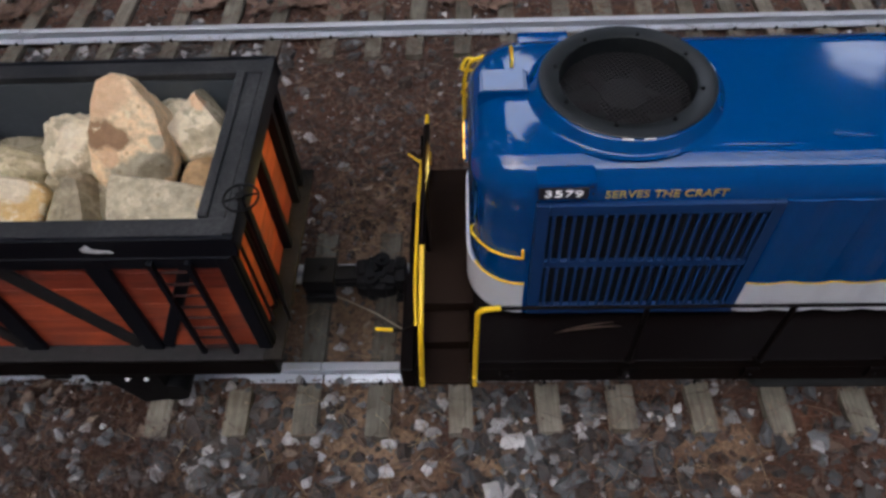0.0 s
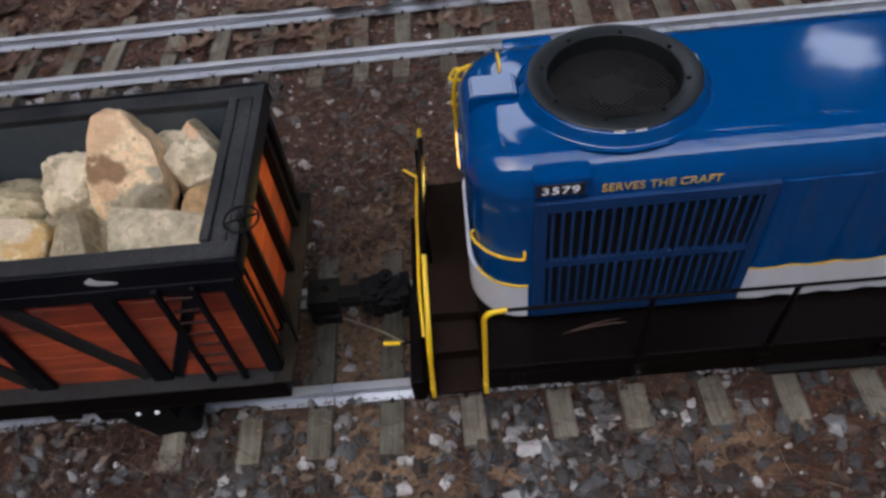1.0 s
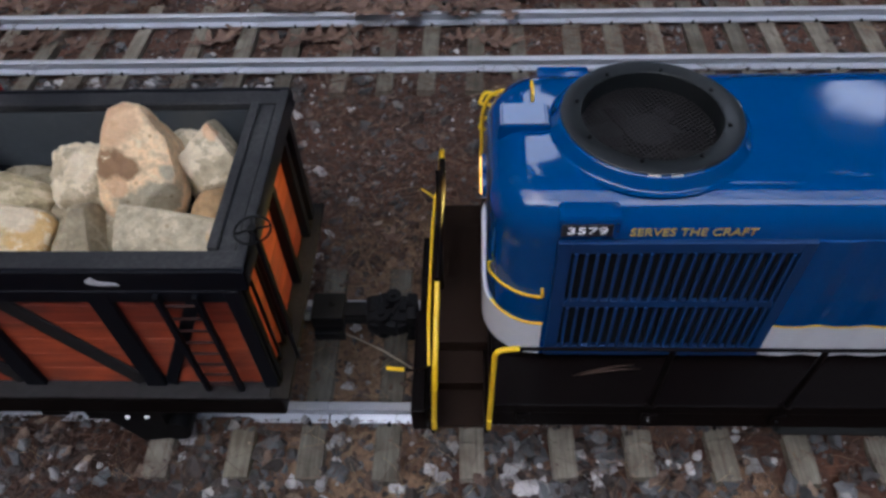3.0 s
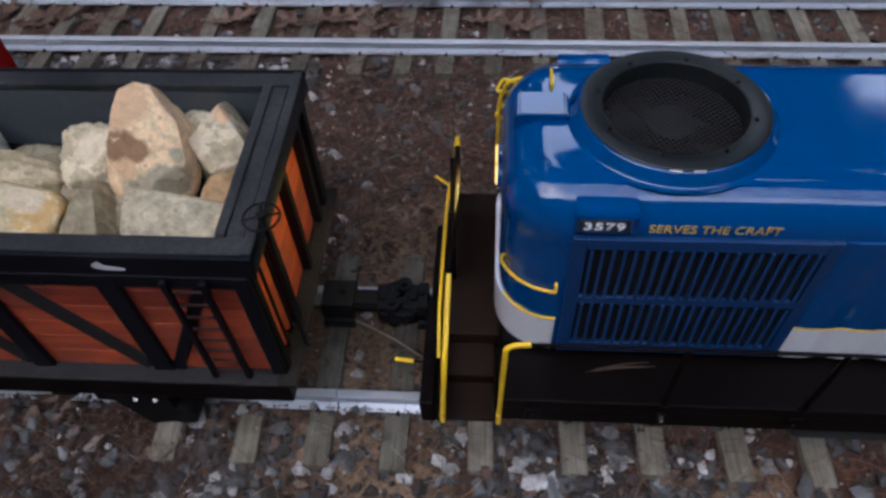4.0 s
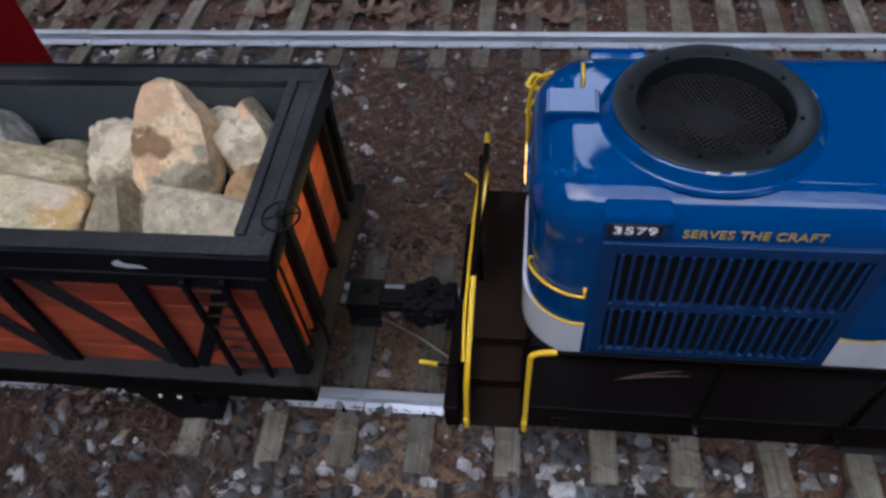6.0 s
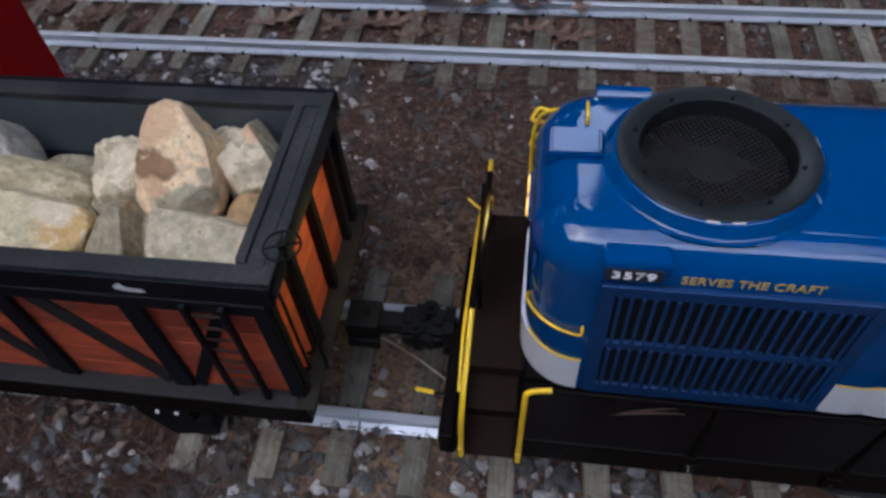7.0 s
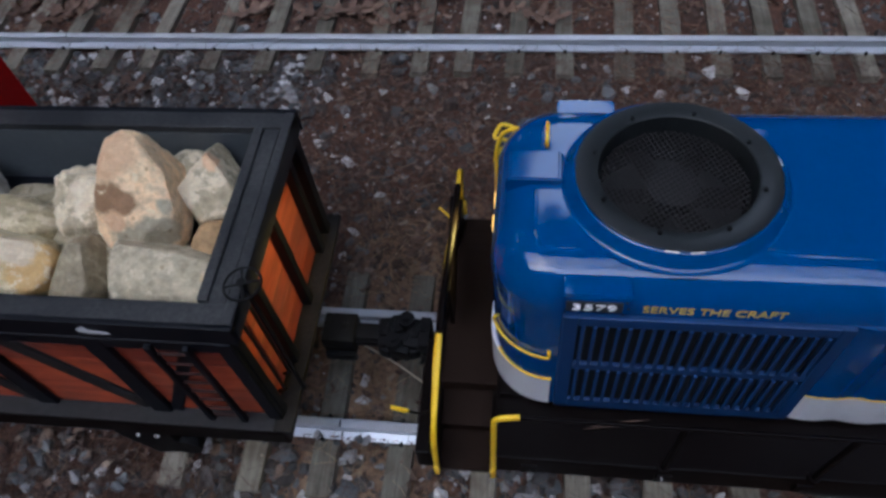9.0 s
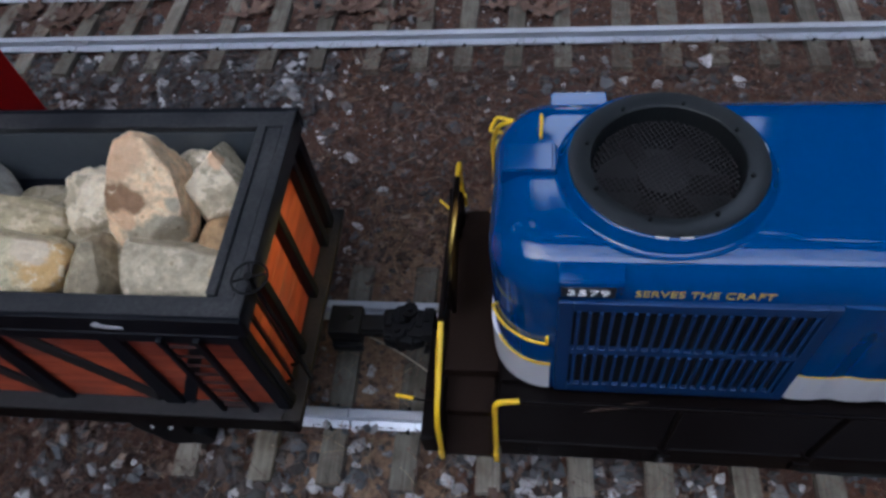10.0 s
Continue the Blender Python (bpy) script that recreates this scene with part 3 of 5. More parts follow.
for y in (-1, 1):
    for x in (-0.0195, -0.170, -0.330, -0.490, -0.650, -0.810, -0.997):
        side_bar("side_post", x, 0.1938, x, 0.3995, 0.019 if x > -0.1 else 0.027, 0.0075, 0.0, y)
    side_bar("diagonal_brace", -0.060, 0.394, -0.152, 0.198, 0.016, 0.0040, 0.0, y)
    for xa, xb in ((-0.300, -0.186), (-0.440, -0.344), (-0.345, -0.478), (-0.540, -0.640), (-0.700, -0.800), (-0.97, -0.83)):
        side_bar("diagonal_brace", xa, 0.394, xb, 0.198, 0.025, 0.0040, 0.0, y, M_DUSTY)
for y in (-1, 1):
    bm = bmesh.new()
    box(bm, GL + 0.012, GR - 0.012, *sorted((y * 0.1482, y * 0.1552)), 0.380, 0.3998, 0.001)
    part("top_chord", bm, M_STEEL, gon)
# ladder on the near side, and its twin on the far one
for y in (-1, 1):
    for x in (-0.101, -0.058):
        bm = bmesh.new()
        box(bm, x - 0.0035, x + 0.0035, *sorted((y * 0.1565, y * 0.1630)), 0.1935, 0.398, 0.001)
        part("ladder_stile", bm, M_STEEL, gon)
    for k in range(8):
        z = 0.206 + k * 0.0245
        bm = bmesh.new()
        box(bm, -0.1065, -0.0545, *sorted((y * 0.1566, y * 0.1600)), z - 0.0011, z + 0.0011, 0.0004, 1)
        part("ladder_rung", bm, M_RUNG, gon, "worn dark reddish-brown ladder tread")
bm = bmesh.new()
box(bm, GR - 0.0204, GR + 0.004, -0.171, 0.171, 0.1860, 0.1937, 0.0012)
part("end_sill", bm, M_ENDSILL, gon, "dusty brown sill across the car end")
# end planks, posts
for k in range(PLANKS):
    z0 = 0.1940 + k * 0.0340
    bm = bmesh.new()
    box(bm, GR - 0.0305, GR - 0.021, -0.1475, 0.1475, z0, z0 + 0.0335, 0.0005, 1)
    part("plank", bm, M_PLANK, gon)
for y, w in ((-0.1425, 0.012), (-0.070, 0.013), (0.018, 0.013), (0.105, 0.013), (0.1425, 0.018)):
    bm = bmesh.new()
    box(bm, GR - 0.0208, GR - 0.008, y - w / 2, y + w / 2, 0.1940, 0.3995, 0.0015)
    part("end_post", bm, M_STEEL, gon)
for y in (-0.098, -0.122):
    bm = bmesh.new()
    tube(bm, fillet([(GR - 0.020, y, 0.385), (GR - 0.010, y, 0.38), (GR - 0.010, y, 0.21), (GR - 0.020, y, 0.205)], 0.006), 0.0022, 8)
    part("grab_iron", bm, M_STEEL, gon)
# brake wheel on its staff
bm = bmesh.new()
tube(bm, [(0.006, -0.108, 0.190), (0.006, -0.108, 0.446)], 0.0028, 8)
part("brake_staff", bm, M_STEEL, gon)
bm = bmesh.new()
ring = [(0.006 + 0.0195 * math.cos(a), -0.108 + 0.0195 * math.sin(a), 0.446) for a in [2 * math.pi * i / 28 for i in range(29)]]
tube(bm, ring, 0.0015, 6)
for a in (0.3, 1.87, 3.44, 5.01):
    tube(bm, [(0.006, -0.108, 0.4475), (0.006 + 0.0195 * math.cos(a), -0.108 + 0.0195 * math.sin(a), 0.446)], 0.0013, 6)
disc(bm, (0.006, -0.108, 0.4435), (0, 0, 1), 0.005, 0.007, 12)
part("brake_wheel", bm, M_CAST, gon, "small black four-spoke brake wheel", smooth=True)
# bare scrape on the rim
bm = bmesh.new()
o = [(-0.172, 0.4175), (-0.163, 0.4235), (-0.158, 0.4165), (-0.140, 0.4135), (-0.137, 0.4095), (-0.158, 0.4090), (-0.171, 0.4125)]
a = [bm.verts.new((x, -GY0 - 0.0026, z)) for x, z in o]
b = [bm.verts.new((x, -GY0 - 0.0018, z)) for x, z in o]
bm.faces.new(a)
for i in range(len(o)):
    bm.faces.new((a[i], a[(i + 1) % len(o)], b[(i + 1) % len(o)], b[i]))
part("paint_chip", bm, M_CHIP_GLINT, gon, "bare metal where the black paint chipped")


def coupler(parent, x, d, label, reach, pocket=0.048):
    """Knuckle coupler pointing along d (+1 or -1) from x; reach: how far out its head sits; pocket: length of its box."""
    z = 0.136

    def block(bm, x0, x1, y0, y1, z0, z1, bevel, turn=0.0):
        box(bm, *sorted((x + d * x0, x + d * x1)), y0, y1, z + z0, z + z1, bevel, 2, Euler((0, 0, radians(turn * d))).to_matrix() if turn else None)
    bm = bmesh.new()
    block(bm, 0.0, pocket, -0.023, 0.023, -0.004, 0.020, 0.003)
    block(bm, 0.0, pocket - 0.004, -0.021, 0.021, -0.030, -0.0035, 0.002)
    block(bm, 0.001, pocket - 0.001, -0.028, -0.0205, -0.031, -0.014, 0.002)
    disc(bm, (x + d * pocket * 0.62, 0.004, z + 0.0195), (0, 0, 1), 0.0065, 0.004, 8)
    disc(bm, (x + d * pocket * 0.62, 0.004, z + 0.0230), (0, 0, 1), 0.0030, 0.003, 8)
    for k in (0.15, 0.85):
        disc(bm, (x + d * pocket * k, -0.0275, z - 0.022), (0, -1, 0), 0.0032, 0.003, 6)
    part("draft_box", bm, M_CAST, parent, label, smooth=True, angle=30)
    bm = bmesh.new()
    block(bm, min(pocket, reach) - 0.006, reach + 0.012, -0.013, 0.013, -0.012, 0.013, 0.004)
    block(bm, min(pocket, reach) - 0.004, reach + 0.004, -0.0155, -0.012, -0.006, 0.006, 0.001)
    part("shank", bm, M_CAST, parent, smooth=True, angle=30)
    # head: body with a slot, closing knuckle on one side, guard arm on the other, lock lift and pin
    bm = bmesh.new()
    a = reach
    block(bm, a, a + 0.024, -0.024, 0.022, -0.019, 0.017, 0.006, 6)
    block(bm, a + 0.002, a + 0.020, -0.029, -0.018, -0.015, 0.009, 0.005, -18)
    block(bm, a + 0.015, a + 0.046, *sorted((d * 0.016, d * 0.031)), -0.014, 0.013, 0.005, 14)
    block(bm, a + 0.004, a + 0.014, -0.010, 0.012, 0.0165, 0.022, 0.002)
    block(bm, a + 0.016, a + 0.023, -0.016, 0.006, 0.016, 0.0195, 0.0015, 25)
    disc(bm, (x + d * (a + 0.024), -d * 0.017, z - 0.024), (0, 0, 1), 0.0120, 0.046, 14)
    disc(bm, (x + d * (a + 0.037), -d * 0.010, z - 0.016), (0, 0, 1), 0.0100, 0.030, 12)
    disc(bm, (x + d * (a + 0.024), -d * 0.017, z + 0.022), (0, 0, 1), 0.0050, 0.005, 8)
    disc(bm, (x + d * (a + 0.008), 0.0, z - 0.034), (0, 0, 1), 0.0060, 0.018, 10)
    part("knuckle", bm, M_CAST, parent, "black cast knuckle", smooth=True, angle=35)


coupler(gon, 0.002, 1, "black cast coupler pocket", 0.080)


def truck(parent, xc, wheel_r, base, y_frame, z_top):
    for x in (xc - base / 2, xc + base / 2):
        for s in (-1, 1):
            bm = bmesh.new()
            disc(bm, (x, s * 0.088, 0.0272 + wheel_r), (0, s, 0), wheel_r, 0.018, 32)
            disc(bm, (x, s * 0.084, 0.0272 + wheel_r), (0, s, 0), wheel_r + 0.006, 0.004, 32)
            disc(bm, (x, s * 0.105, 0.0272 + wheel_r), (0, s, 0), wheel_r * 0.45, 0.006, 20)
            part("wheel", bm, M_CAST, parent, "dark steel flanged wheel")
        bm = bmesh.new()
        tube(bm, [(x, -y_frame, 0.0272 + wheel_r), (x, y_frame, 0.0272 + wheel_r)], 0.009, 12)
        part("axle", bm, M_CAST, parent)
    for s in (-1, 1):
        bm = bmesh.new()
        y0, y1 = sorted((s * (y_frame - 0.010), s * (y_frame + 0.010)))
        box(bm, xc - base / 2 - 0.03, xc + base / 2 + 0.03, y0, y1, 0.0272 + wheel_r + 0.014, z_top, 0.003)
        box(bm, xc - 0.035, xc + 0.035, y0, y1, 0.05, z_top, 0.004)
        for x in (xc - base / 2, xc + base / 2):
            y2, y3 = sorted((s * (y_frame - 0.008), s * (y_frame + 0.012)))
            box(bm, x - 0.020, x + 0.020, y2, y3, 0.0272 + wheel_r - 0.006, 0.0272 + wheel_r + 0.018, 0.004)
        part("truck_side_frame", bm, M_CAST, parent, "black cast truck side frame")


truck(gon, -0.295, 0.042, 0.155, 0.122, 0.149)
truck(gon, -0.80, 0.042, 0.155, 0.122, 0.149)
for y in (-1, 1):
    for xc in (-0.216, -0.80):
        bm = bmesh.new()
        rows = []
        for d, grow in ((0.130, 0.0), (0.162, 0.0), (0.1665, -0.003)):
            o = [(-0.050 - grow, 0.1495), (0.034 + grow, 0.1495), (0.034 + grow, 0.096 - grow), (0.020, 0.060 - grow), (-0.016, 0.052 - grow), (-0.024 - grow, 0.066), (-0.049 - grow, 0.122)]
            rows.append([bm.verts.new((xc + u, y * d, w)) for u, w in o])
        for a, b in zip(rows, rows[1:]):
            for k in range(len(a)):
                bm.faces.new((a[k], a[(k + 1) % len(a)], b[(k + 1) % len(b)], b[k]))
        bm.faces.new(rows[0])
        bm.faces.new(rows[-1])
        bmesh.ops.recalc_face_normals(bm, faces=bm.faces[:])
        disc(bm, (xc + 0.034, y * 0.130, 0.082), (0, y, 0), 0.024, 0.036, 20)
        jb = part("journal_box", bm, M_CAST, gon, "black axle box with two bright bolts", smooth=True)
        for dx in (-0.0135, 0.013):
            bm = bmesh.new()
            disc(bm, (xc + dx, y * 0.1655, 0.1285), (0, y * 0.6, 0.8), 0.0036, 0.0045, 10)
            part("bolt", bm, M_BOLT, jb)


# ---- rocks in the car ----
FACE = Vector((0.11, -0.61, 0.78)).normalized()          # the open side of the pile
SIDE = Vector((0.98, -0.03, -0.12))
SIDE = (SIDE - FACE * SIDE.dot(FACE)).normalized()
RISE = FACE.cross(SIDE)
LOAD_Z = 0.3252
GREY, OCHRE, CREAM, PEACH, BROWN = (0.39, 0.33, 0.22), (0.66, 0.42, 0.16), (0.70, 0.57, 0.39), (0.72, 0.46, 0.26), (0.30, 0.165, 0.08)


def rock(c, ext, colours, label, seed, planes=(), cuts=6, taper=0.0, lean=0.0, boxy=2.0, sharp=0.9, rough=1.0, pale_at=0.5, spots=()):
    """ext: half sizes along SIDE, RISE and FACE; planes: cuts (side, rise, face, depth); spots: (side, rise, radius, colour)."""
    rng = random.Random(seed)
    flat = [(Vector(p[:3]).normalized(), p[3]) for p in planes]
    for _ in range(cuts):
        n = Vector((rng.gauss(0, 1), rng.gauss(0, 1), rng.gauss(0, 0.8))).normalized()
        flat.append((n, rng.uniform(0.78, 0.98)))
    o = Vector((c[0], c[1], LOAD_Z))
    c = Vector(c)
    bm = bmesh.new()
    bmesh.ops.create_icosphere(bm, subdivisions=5, radius=1.0)
    for v in bm.verts:
        d = v.co.copy()
        p = d / (abs(d.x) ** boxy + abs(d.y) ** boxy + abs(d.z) ** boxy) ** (1 / boxy)
        p += d * 0.10 * noise.noise(d * 1.3 + Vector((seed, 0, 0)))
        for n, k in flat:
            over = p.dot(n) - k
            if over > 0:
                p -= n * over * sharp
        p.x = p.x * (1 - taper * max(-0.2, p.y)) - lean * p.y
        ridge = 1 - abs(noise.noise(p * 2.6 + Vector((seed, seed, 0)))) * 2
        p += d * rough * (0.026 * ridge + 0.036 * noise.noise(p * 4.5 + Vector((0, 0, seed))) + 0.019 * noise.noise(p * 11) + 0.008 * noise.noise(p * 26))
        w = c + SIDE * (p.x * ext[0]) + RISE * (p.y * ext[1]) + FACE * (p.z * ext[2])
        w.z = max(w.z, LOAD_Z)
        v.co = w
    marks = [(tuple(c + SIDE * s + RISE * u + FACE * ext[2] * 0.72 - o), r, col) for s, u, r, col in spots]
    colours = [(min(0.9, r * 1.14), min(0.85, g * 1.09), bl * 0.99) for r, g, bl in colours]
    mat = rock_material("quartz_rock", *colours, pale_at, marks, seed * 0.37)
    return single("rock", bm, mat, o, label, "rock", "rocks in the gondola", smooth=True)


PALE = ((0.40, 0.345, 0.240), (0.72, 0.64, 0.49))
DULL = ((0.29, 0.247, 0.168), (0.48, 0.42, 0.31))
rock((-0.166, 0.028, 0.411), (0.051, 0.072, 0.052), ((0.75, 0.56, 0.36), (0.82, 0.67, 0.47)), "large peach and cream quartz rock leaning on the pile", 3,
     ((0.20, 0.04, 1, 0.70), (-1, 0.04, 0.2, 0.86), (0.5, -0.75, 0.55, 0.90), (0.95, 0.2, 0.1, 0.90), (0.62, 0.78, 0.1, 0.84), (-0.2, -0.5, 0.84, 0.80)), 2, 0.16, 0.14, 2.8, 0.92, 0.8, 0.61,
     ((-0.024, -0.006, 0.019, BROWN), (-0.004, -0.010, 0.014, BROWN), (-0.020, -0.026, 0.006, BROWN), (0.040, -0.048, 0.034, GREY), (0.006, -0.062, 0.030, GREY), (0.042, -0.008, 0.012, GREY), (-0.03, 0.045, 0.030, PEACH), (-0.014, -0.034, 0.014, PEACH)))
rock((-0.095, 0.060, 0.389), (0.045, 0.056, 0.044), PALE, "pale grey pointed rock with cream edges on the pile", 14,
     ((-0.76, 0.62, 0.2, 0.60), (0.66, 0.74, 0.15, 0.64), (1, -0.05, 0.1, 0.84), (0, -0.1, 1, 0.74), (-0.62, -0.7, 0.3, 0.76), (0.35, -0.9, 0.3, 0.82)), 1, 0, 0.05, 2.5, 0.92, 1.0, 0.53,
     ((-0.030, 0.012, 0.018, CREAM), (-0.014, 0.034, 0.016, CREAM), (0.008, 0.032, 0.013, PEACH), (0.022, 0.022, 0.010, CREAM), (-0.024, -0.016, 0.014, CREAM)))
rock((-0.246, 0.038, 0.379), (0.046, 0.047, 0.044), PALE, "knobbly pale grey rock with white crystal patches", 21, ((0, 0.1, 1, 0.82),), 7, 0, 0, 2.2, 0.85, 1.9, 0.48, ((0.0, 0.01, 0.018, CREAM),))
rock((-0.140, 0.098, 0.371), (0.030, 0.030, 0.026), PALE, "small tan-grey rock behind the larger ones", 33, (), 5)
rock((-0.078, -0.008, 0.364), (0.031, 0.030, 0.030), ((0.36, 0.235, 0.12), (0.44, 0.31, 0.17)), "small round tan brown rock in the pile", 42, (), 2, 0, 0, 2.0, 0.6, 0.5, 0.62)
rock((-0.110, -0.064, 0.377), (0.068, 0.043, 0.042), ((0.41, 0.362, 0.265), (0.60, 0.535, 0.41)), "grey block-shaped rock with cream edge against the car wall", 57,
     ((0.02, 0.3, 0.95, 0.74), (0.10, 1, 0.05, 0.74), (1, 0.12, 0.1, 0.90), (-1, 0.05, 0.1, 0.95)), 2, -0.04, 0.05, 4.2, 0.92, 0.9, 0.55, ((0.066, 0.006, 0.020, OCHRE), (0.062, 0.022, 0.018, CREAM), (0.058, -0.022, 0.020, CREAM)))
rock((-0.226, -0.060, 0.374), (0.029, 0.050, 0.044), DULL, "dull grey-green angular rock between two others", 63,
     ((-0.6, 0.8, 0.1, 0.80), (0.05, 1, 0.2, 0.82), (0.9, 0.3, 0.3, 0.84), (0.1, 0.2, 1, 0.78), (0.5, 0.85, 0.1, 0.84)), 4, 0.12, 0, 2.5, 0.92, 1.2, 0.57)
rock((-0.352, -0.056, 0.385), (0.092, 0.046, 0.048), ((0.50, 0.44, 0.29), (0.76, 0.67, 0.48)), "large cream rock with ochre end", 71,
     ((0.02, 0.25, 0.95, 0.76), (0.05, 1, 0.1, 0.80)), 3, 0, 0, 2.7, 0.88, 1.1, 0.57, ((0.086, 0.004, 0.040, OCHRE), (0.060, 0.026, 0.022, CREAM)))
rock((-0.378, 0.010, 0.374), (0.092, 0.034, 0.046), ((0.38, 0.325, 0.205), (0.60, 0.52, 0.37)), "long cream-grey rock half hidden in the pile", 85, ((0.1, 0.3, 0.95, 0.78),), 6, 0, 0, 2.4, 0.9, 1.3, 0.52)
rock((-0.452, 0.060, 0.380), (0.060, 0.044, 0.044), ((0.27, 0.26, 0.23), (0.38, 0.37, 0.34)), "grey angular rock near the car wall", 92, ((0.75, 0.6, 0.2, 0.74), (0, 0.2, 1, 0.74)), 6, 0, 0, 2.4)
rock((-0.345, 0.058, 0.340), (0.050, 0.034, 0.026), ((0.17, 0.145, 0.09), (0.25, 0.22, 0.16)), "dull olive-grey rock low in the pile", 143, ((0, 0.3, 1, 0.7),), 6)
rock((-0.196, -0.046, 0.346), (0.032, 0.044, 0.026), DULL, "dull olive rock wedged between larger ones", 151, (), 6)
rock((-0.268, -0.002, 0.344), (0.036, 0.036, 0.024), DULL, "dull grey rock wedged low in the pile", 157, (), 6)
rock((-0.150, -0.012, 0.342), (0.040, 0.030, 0.022), DULL, "dull tan rock under the leaning one", 163, (), 5)
rock((-0.500, -0.040, 0.382), (0.060, 0.050, 0.046), PALE, "pale weathered rock in the pile", 101, (), 8)
rock((-0.530, 0.085, 0.394), (0.056, 0.048, 0.040), PALE, "pale grey rock in the pile", 121, (), 8)
rock((-0.196, 0.094, 0.362), (0.034, 0.026, 0.026), PALE, "small pale rock behind the leaning one", 131, (), 5)

# ---- locomotive ----
loco = thing("diesel_locomotive", (0.9, 0, 0.0272), "glossy blue miniature diesel locomotive with yellow rails and white stripe", "locomotive")
HW, HX, HR, HB, HT = 0.122, 0.254, 0.066, 0.226, 0.490      # half width, nose front, corner radius, bottom, top
X_END = 1.75

# hood: nose with round corners, rounded shoulders
bm = bmesh.new()
box(bm, HX, X_END, -HW, HW, HB, HT)
bm.edges.ensure_lookup_table()
front = [e for e in bm.edges if all(abs(v.co.x - HX) < 1e-5 for v in e.verts) and abs(e.verts[0].co.z - e.verts[1].co.z) > 0.1]
bmesh.ops.bevel(bm, geom=front, offset=HR, segments=14, affect='EDGES', profile=0.5)
top = [e for e in bm.edges if all(abs(v.co.z - HT) < 1e-5 for v in e.verts) and not all(abs(v.co.x - X_END) < 1e-5 for v in e.verts)
       and len(e.link_faces) == 2 and any(abs(f.normal.z) < 0.5 for f in e.link_faces)]
bmesh.ops.bevel(bm, geom=top, offset=0.046, segments=9, affect='EDGES', profile=0.5)
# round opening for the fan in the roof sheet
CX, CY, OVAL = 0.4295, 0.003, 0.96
roof = max((f for f in bm.faces if f.normal.z > 0.99 or f.normal.z < -0.99 and f.calc_center_median().z > HT - 0.001), key=lambda f: f.calc_area() if f.calc_center_median().z > HT - 0.001 else 0)
rim_edges = list(roof.edges)
bmesh.ops.delete(bm, geom=[roof], context='FACES_ONLY')
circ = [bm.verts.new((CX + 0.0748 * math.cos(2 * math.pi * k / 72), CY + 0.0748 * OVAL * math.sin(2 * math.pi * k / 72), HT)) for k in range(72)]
rim_edges += [bm.edges.new((circ[k], circ[(k + 1) % 72])) for k in range(72)]
bmesh.ops.triangle_fill(bm, edges=rim_edges, use_beauty=True)
hood = part("hood", bm, M_BLUE, loco, "glossy dark blue hood with rounded nose", smooth=True, angle=50)
hood.modifiers.new("normals", 'WEIGHTED_NORMAL').keep_sharp = True


def nose_outline(off, x_end, front=0.0, sweep=1.0):
    """Plan of the nose from the near side round to the far side, set off outwards; front: how much further it stands out in front;
    sweep: how far round the corner it goes."""
    pts = [(x_end, -HW - off)]
    for i in range(13):
        a = math.pi / 2 * sweep * i / 12
        o = off + front * (i / 12) ** 2
        pts.append((HX + HR - (HR + o) * math.sin(a), -HW + HR - (HR + o) * math.cos(a)))
    return pts if sweep < 1 else pts + [(x, -y) for x, y in reversed(pts)]


def nose_band(z0, z1, off, x_end, front=0.0, sweep=1.0, side=1):
    bm = bmesh.new()
    outer, inn = nose_outline(off, x_end, front, sweep), nose_outline(0.0, x_end, 0.0, sweep)
    lo, hi = [bm.verts.new((x, side * y, z0)) for x, y in outer], [bm.verts.new((x, side * y, z1)) for x, y in outer]
    li, hi2 = [bm.verts.new((x, side * y, z0)) for x, y in inn], [bm.verts.new((x, side * y, z1)) for x, y in inn]
    for i in range(len(outer) - 1):
        bm.faces.new((lo[i], lo[i + 1], hi[i + 1], hi[i]))
        bm.faces.new((hi[i], hi[i + 1], hi2[i + 1], hi2[i]))
        bm.faces.new((li[i], lo[i], lo[i + 1], li[i + 1]))
    return bm


part("white_stripe", nose_band(HB + 0.001, 0.291, 0.0016, 0.320, 0.0022), M_WHITE, hood, "white painted band round the foot of the nose", smooth=True)
for side in (1, -1):
    part("pinstripe", nose_band(0.2912, 0.2938, 0.0019, 0.3205, 0.0, 0.7, side), M_YELLOW, hood, "thin yellow line over the white band", smooth=True)
def door_fold(z0, z1, x0, y, off, pitch=0.056):
    """One folded rib of the hood side: a slope out, a flat crest, a slope back."""
    bm = bmesh.new()
    plan = [(0.0, 0.0), (0.0, 0.0012), (0.016, 0.0034), (0.034, 0.0034), (0.050, 0.0012), (pitch, 0.0012), (pitch, 0.0)]
    lo = [bm.verts.new((x0 + u, y * (HW + v + (off if v else 0.0)), z0)) for u, v in plan]
    hi = [bm.verts.new((x0 + u, y * (HW + v + (off if v else 0.0)), z1)) for u, v in plan]
    for a in range(len(plan)):
        b = (a + 1) % len(plan)
        bm.faces.new((lo[a], lo[b], hi[b], hi[a]))
    bm.faces.new(lo), bm.faces.new(list(reversed(hi)))
    return bm


for y in (-1, 1):
    for k in range(20):
        x0 = 0.588 + 0.056 * k
        door = part("hood_door", door_fold(0.2915, 0.444, x0, y, 0.0), M_BLUE, hood, "folded blue door panel of the hood side")
        part("white_stripe", door_fold(HB + 0.001, 0.2886, x0, y, 0.0), M_WHITE, door, "white painted band along the hood foot")
        part("pinstripe", door_fold(0.2887, 0.2914, x0, y, 0.0004), M_YELLOW, door)

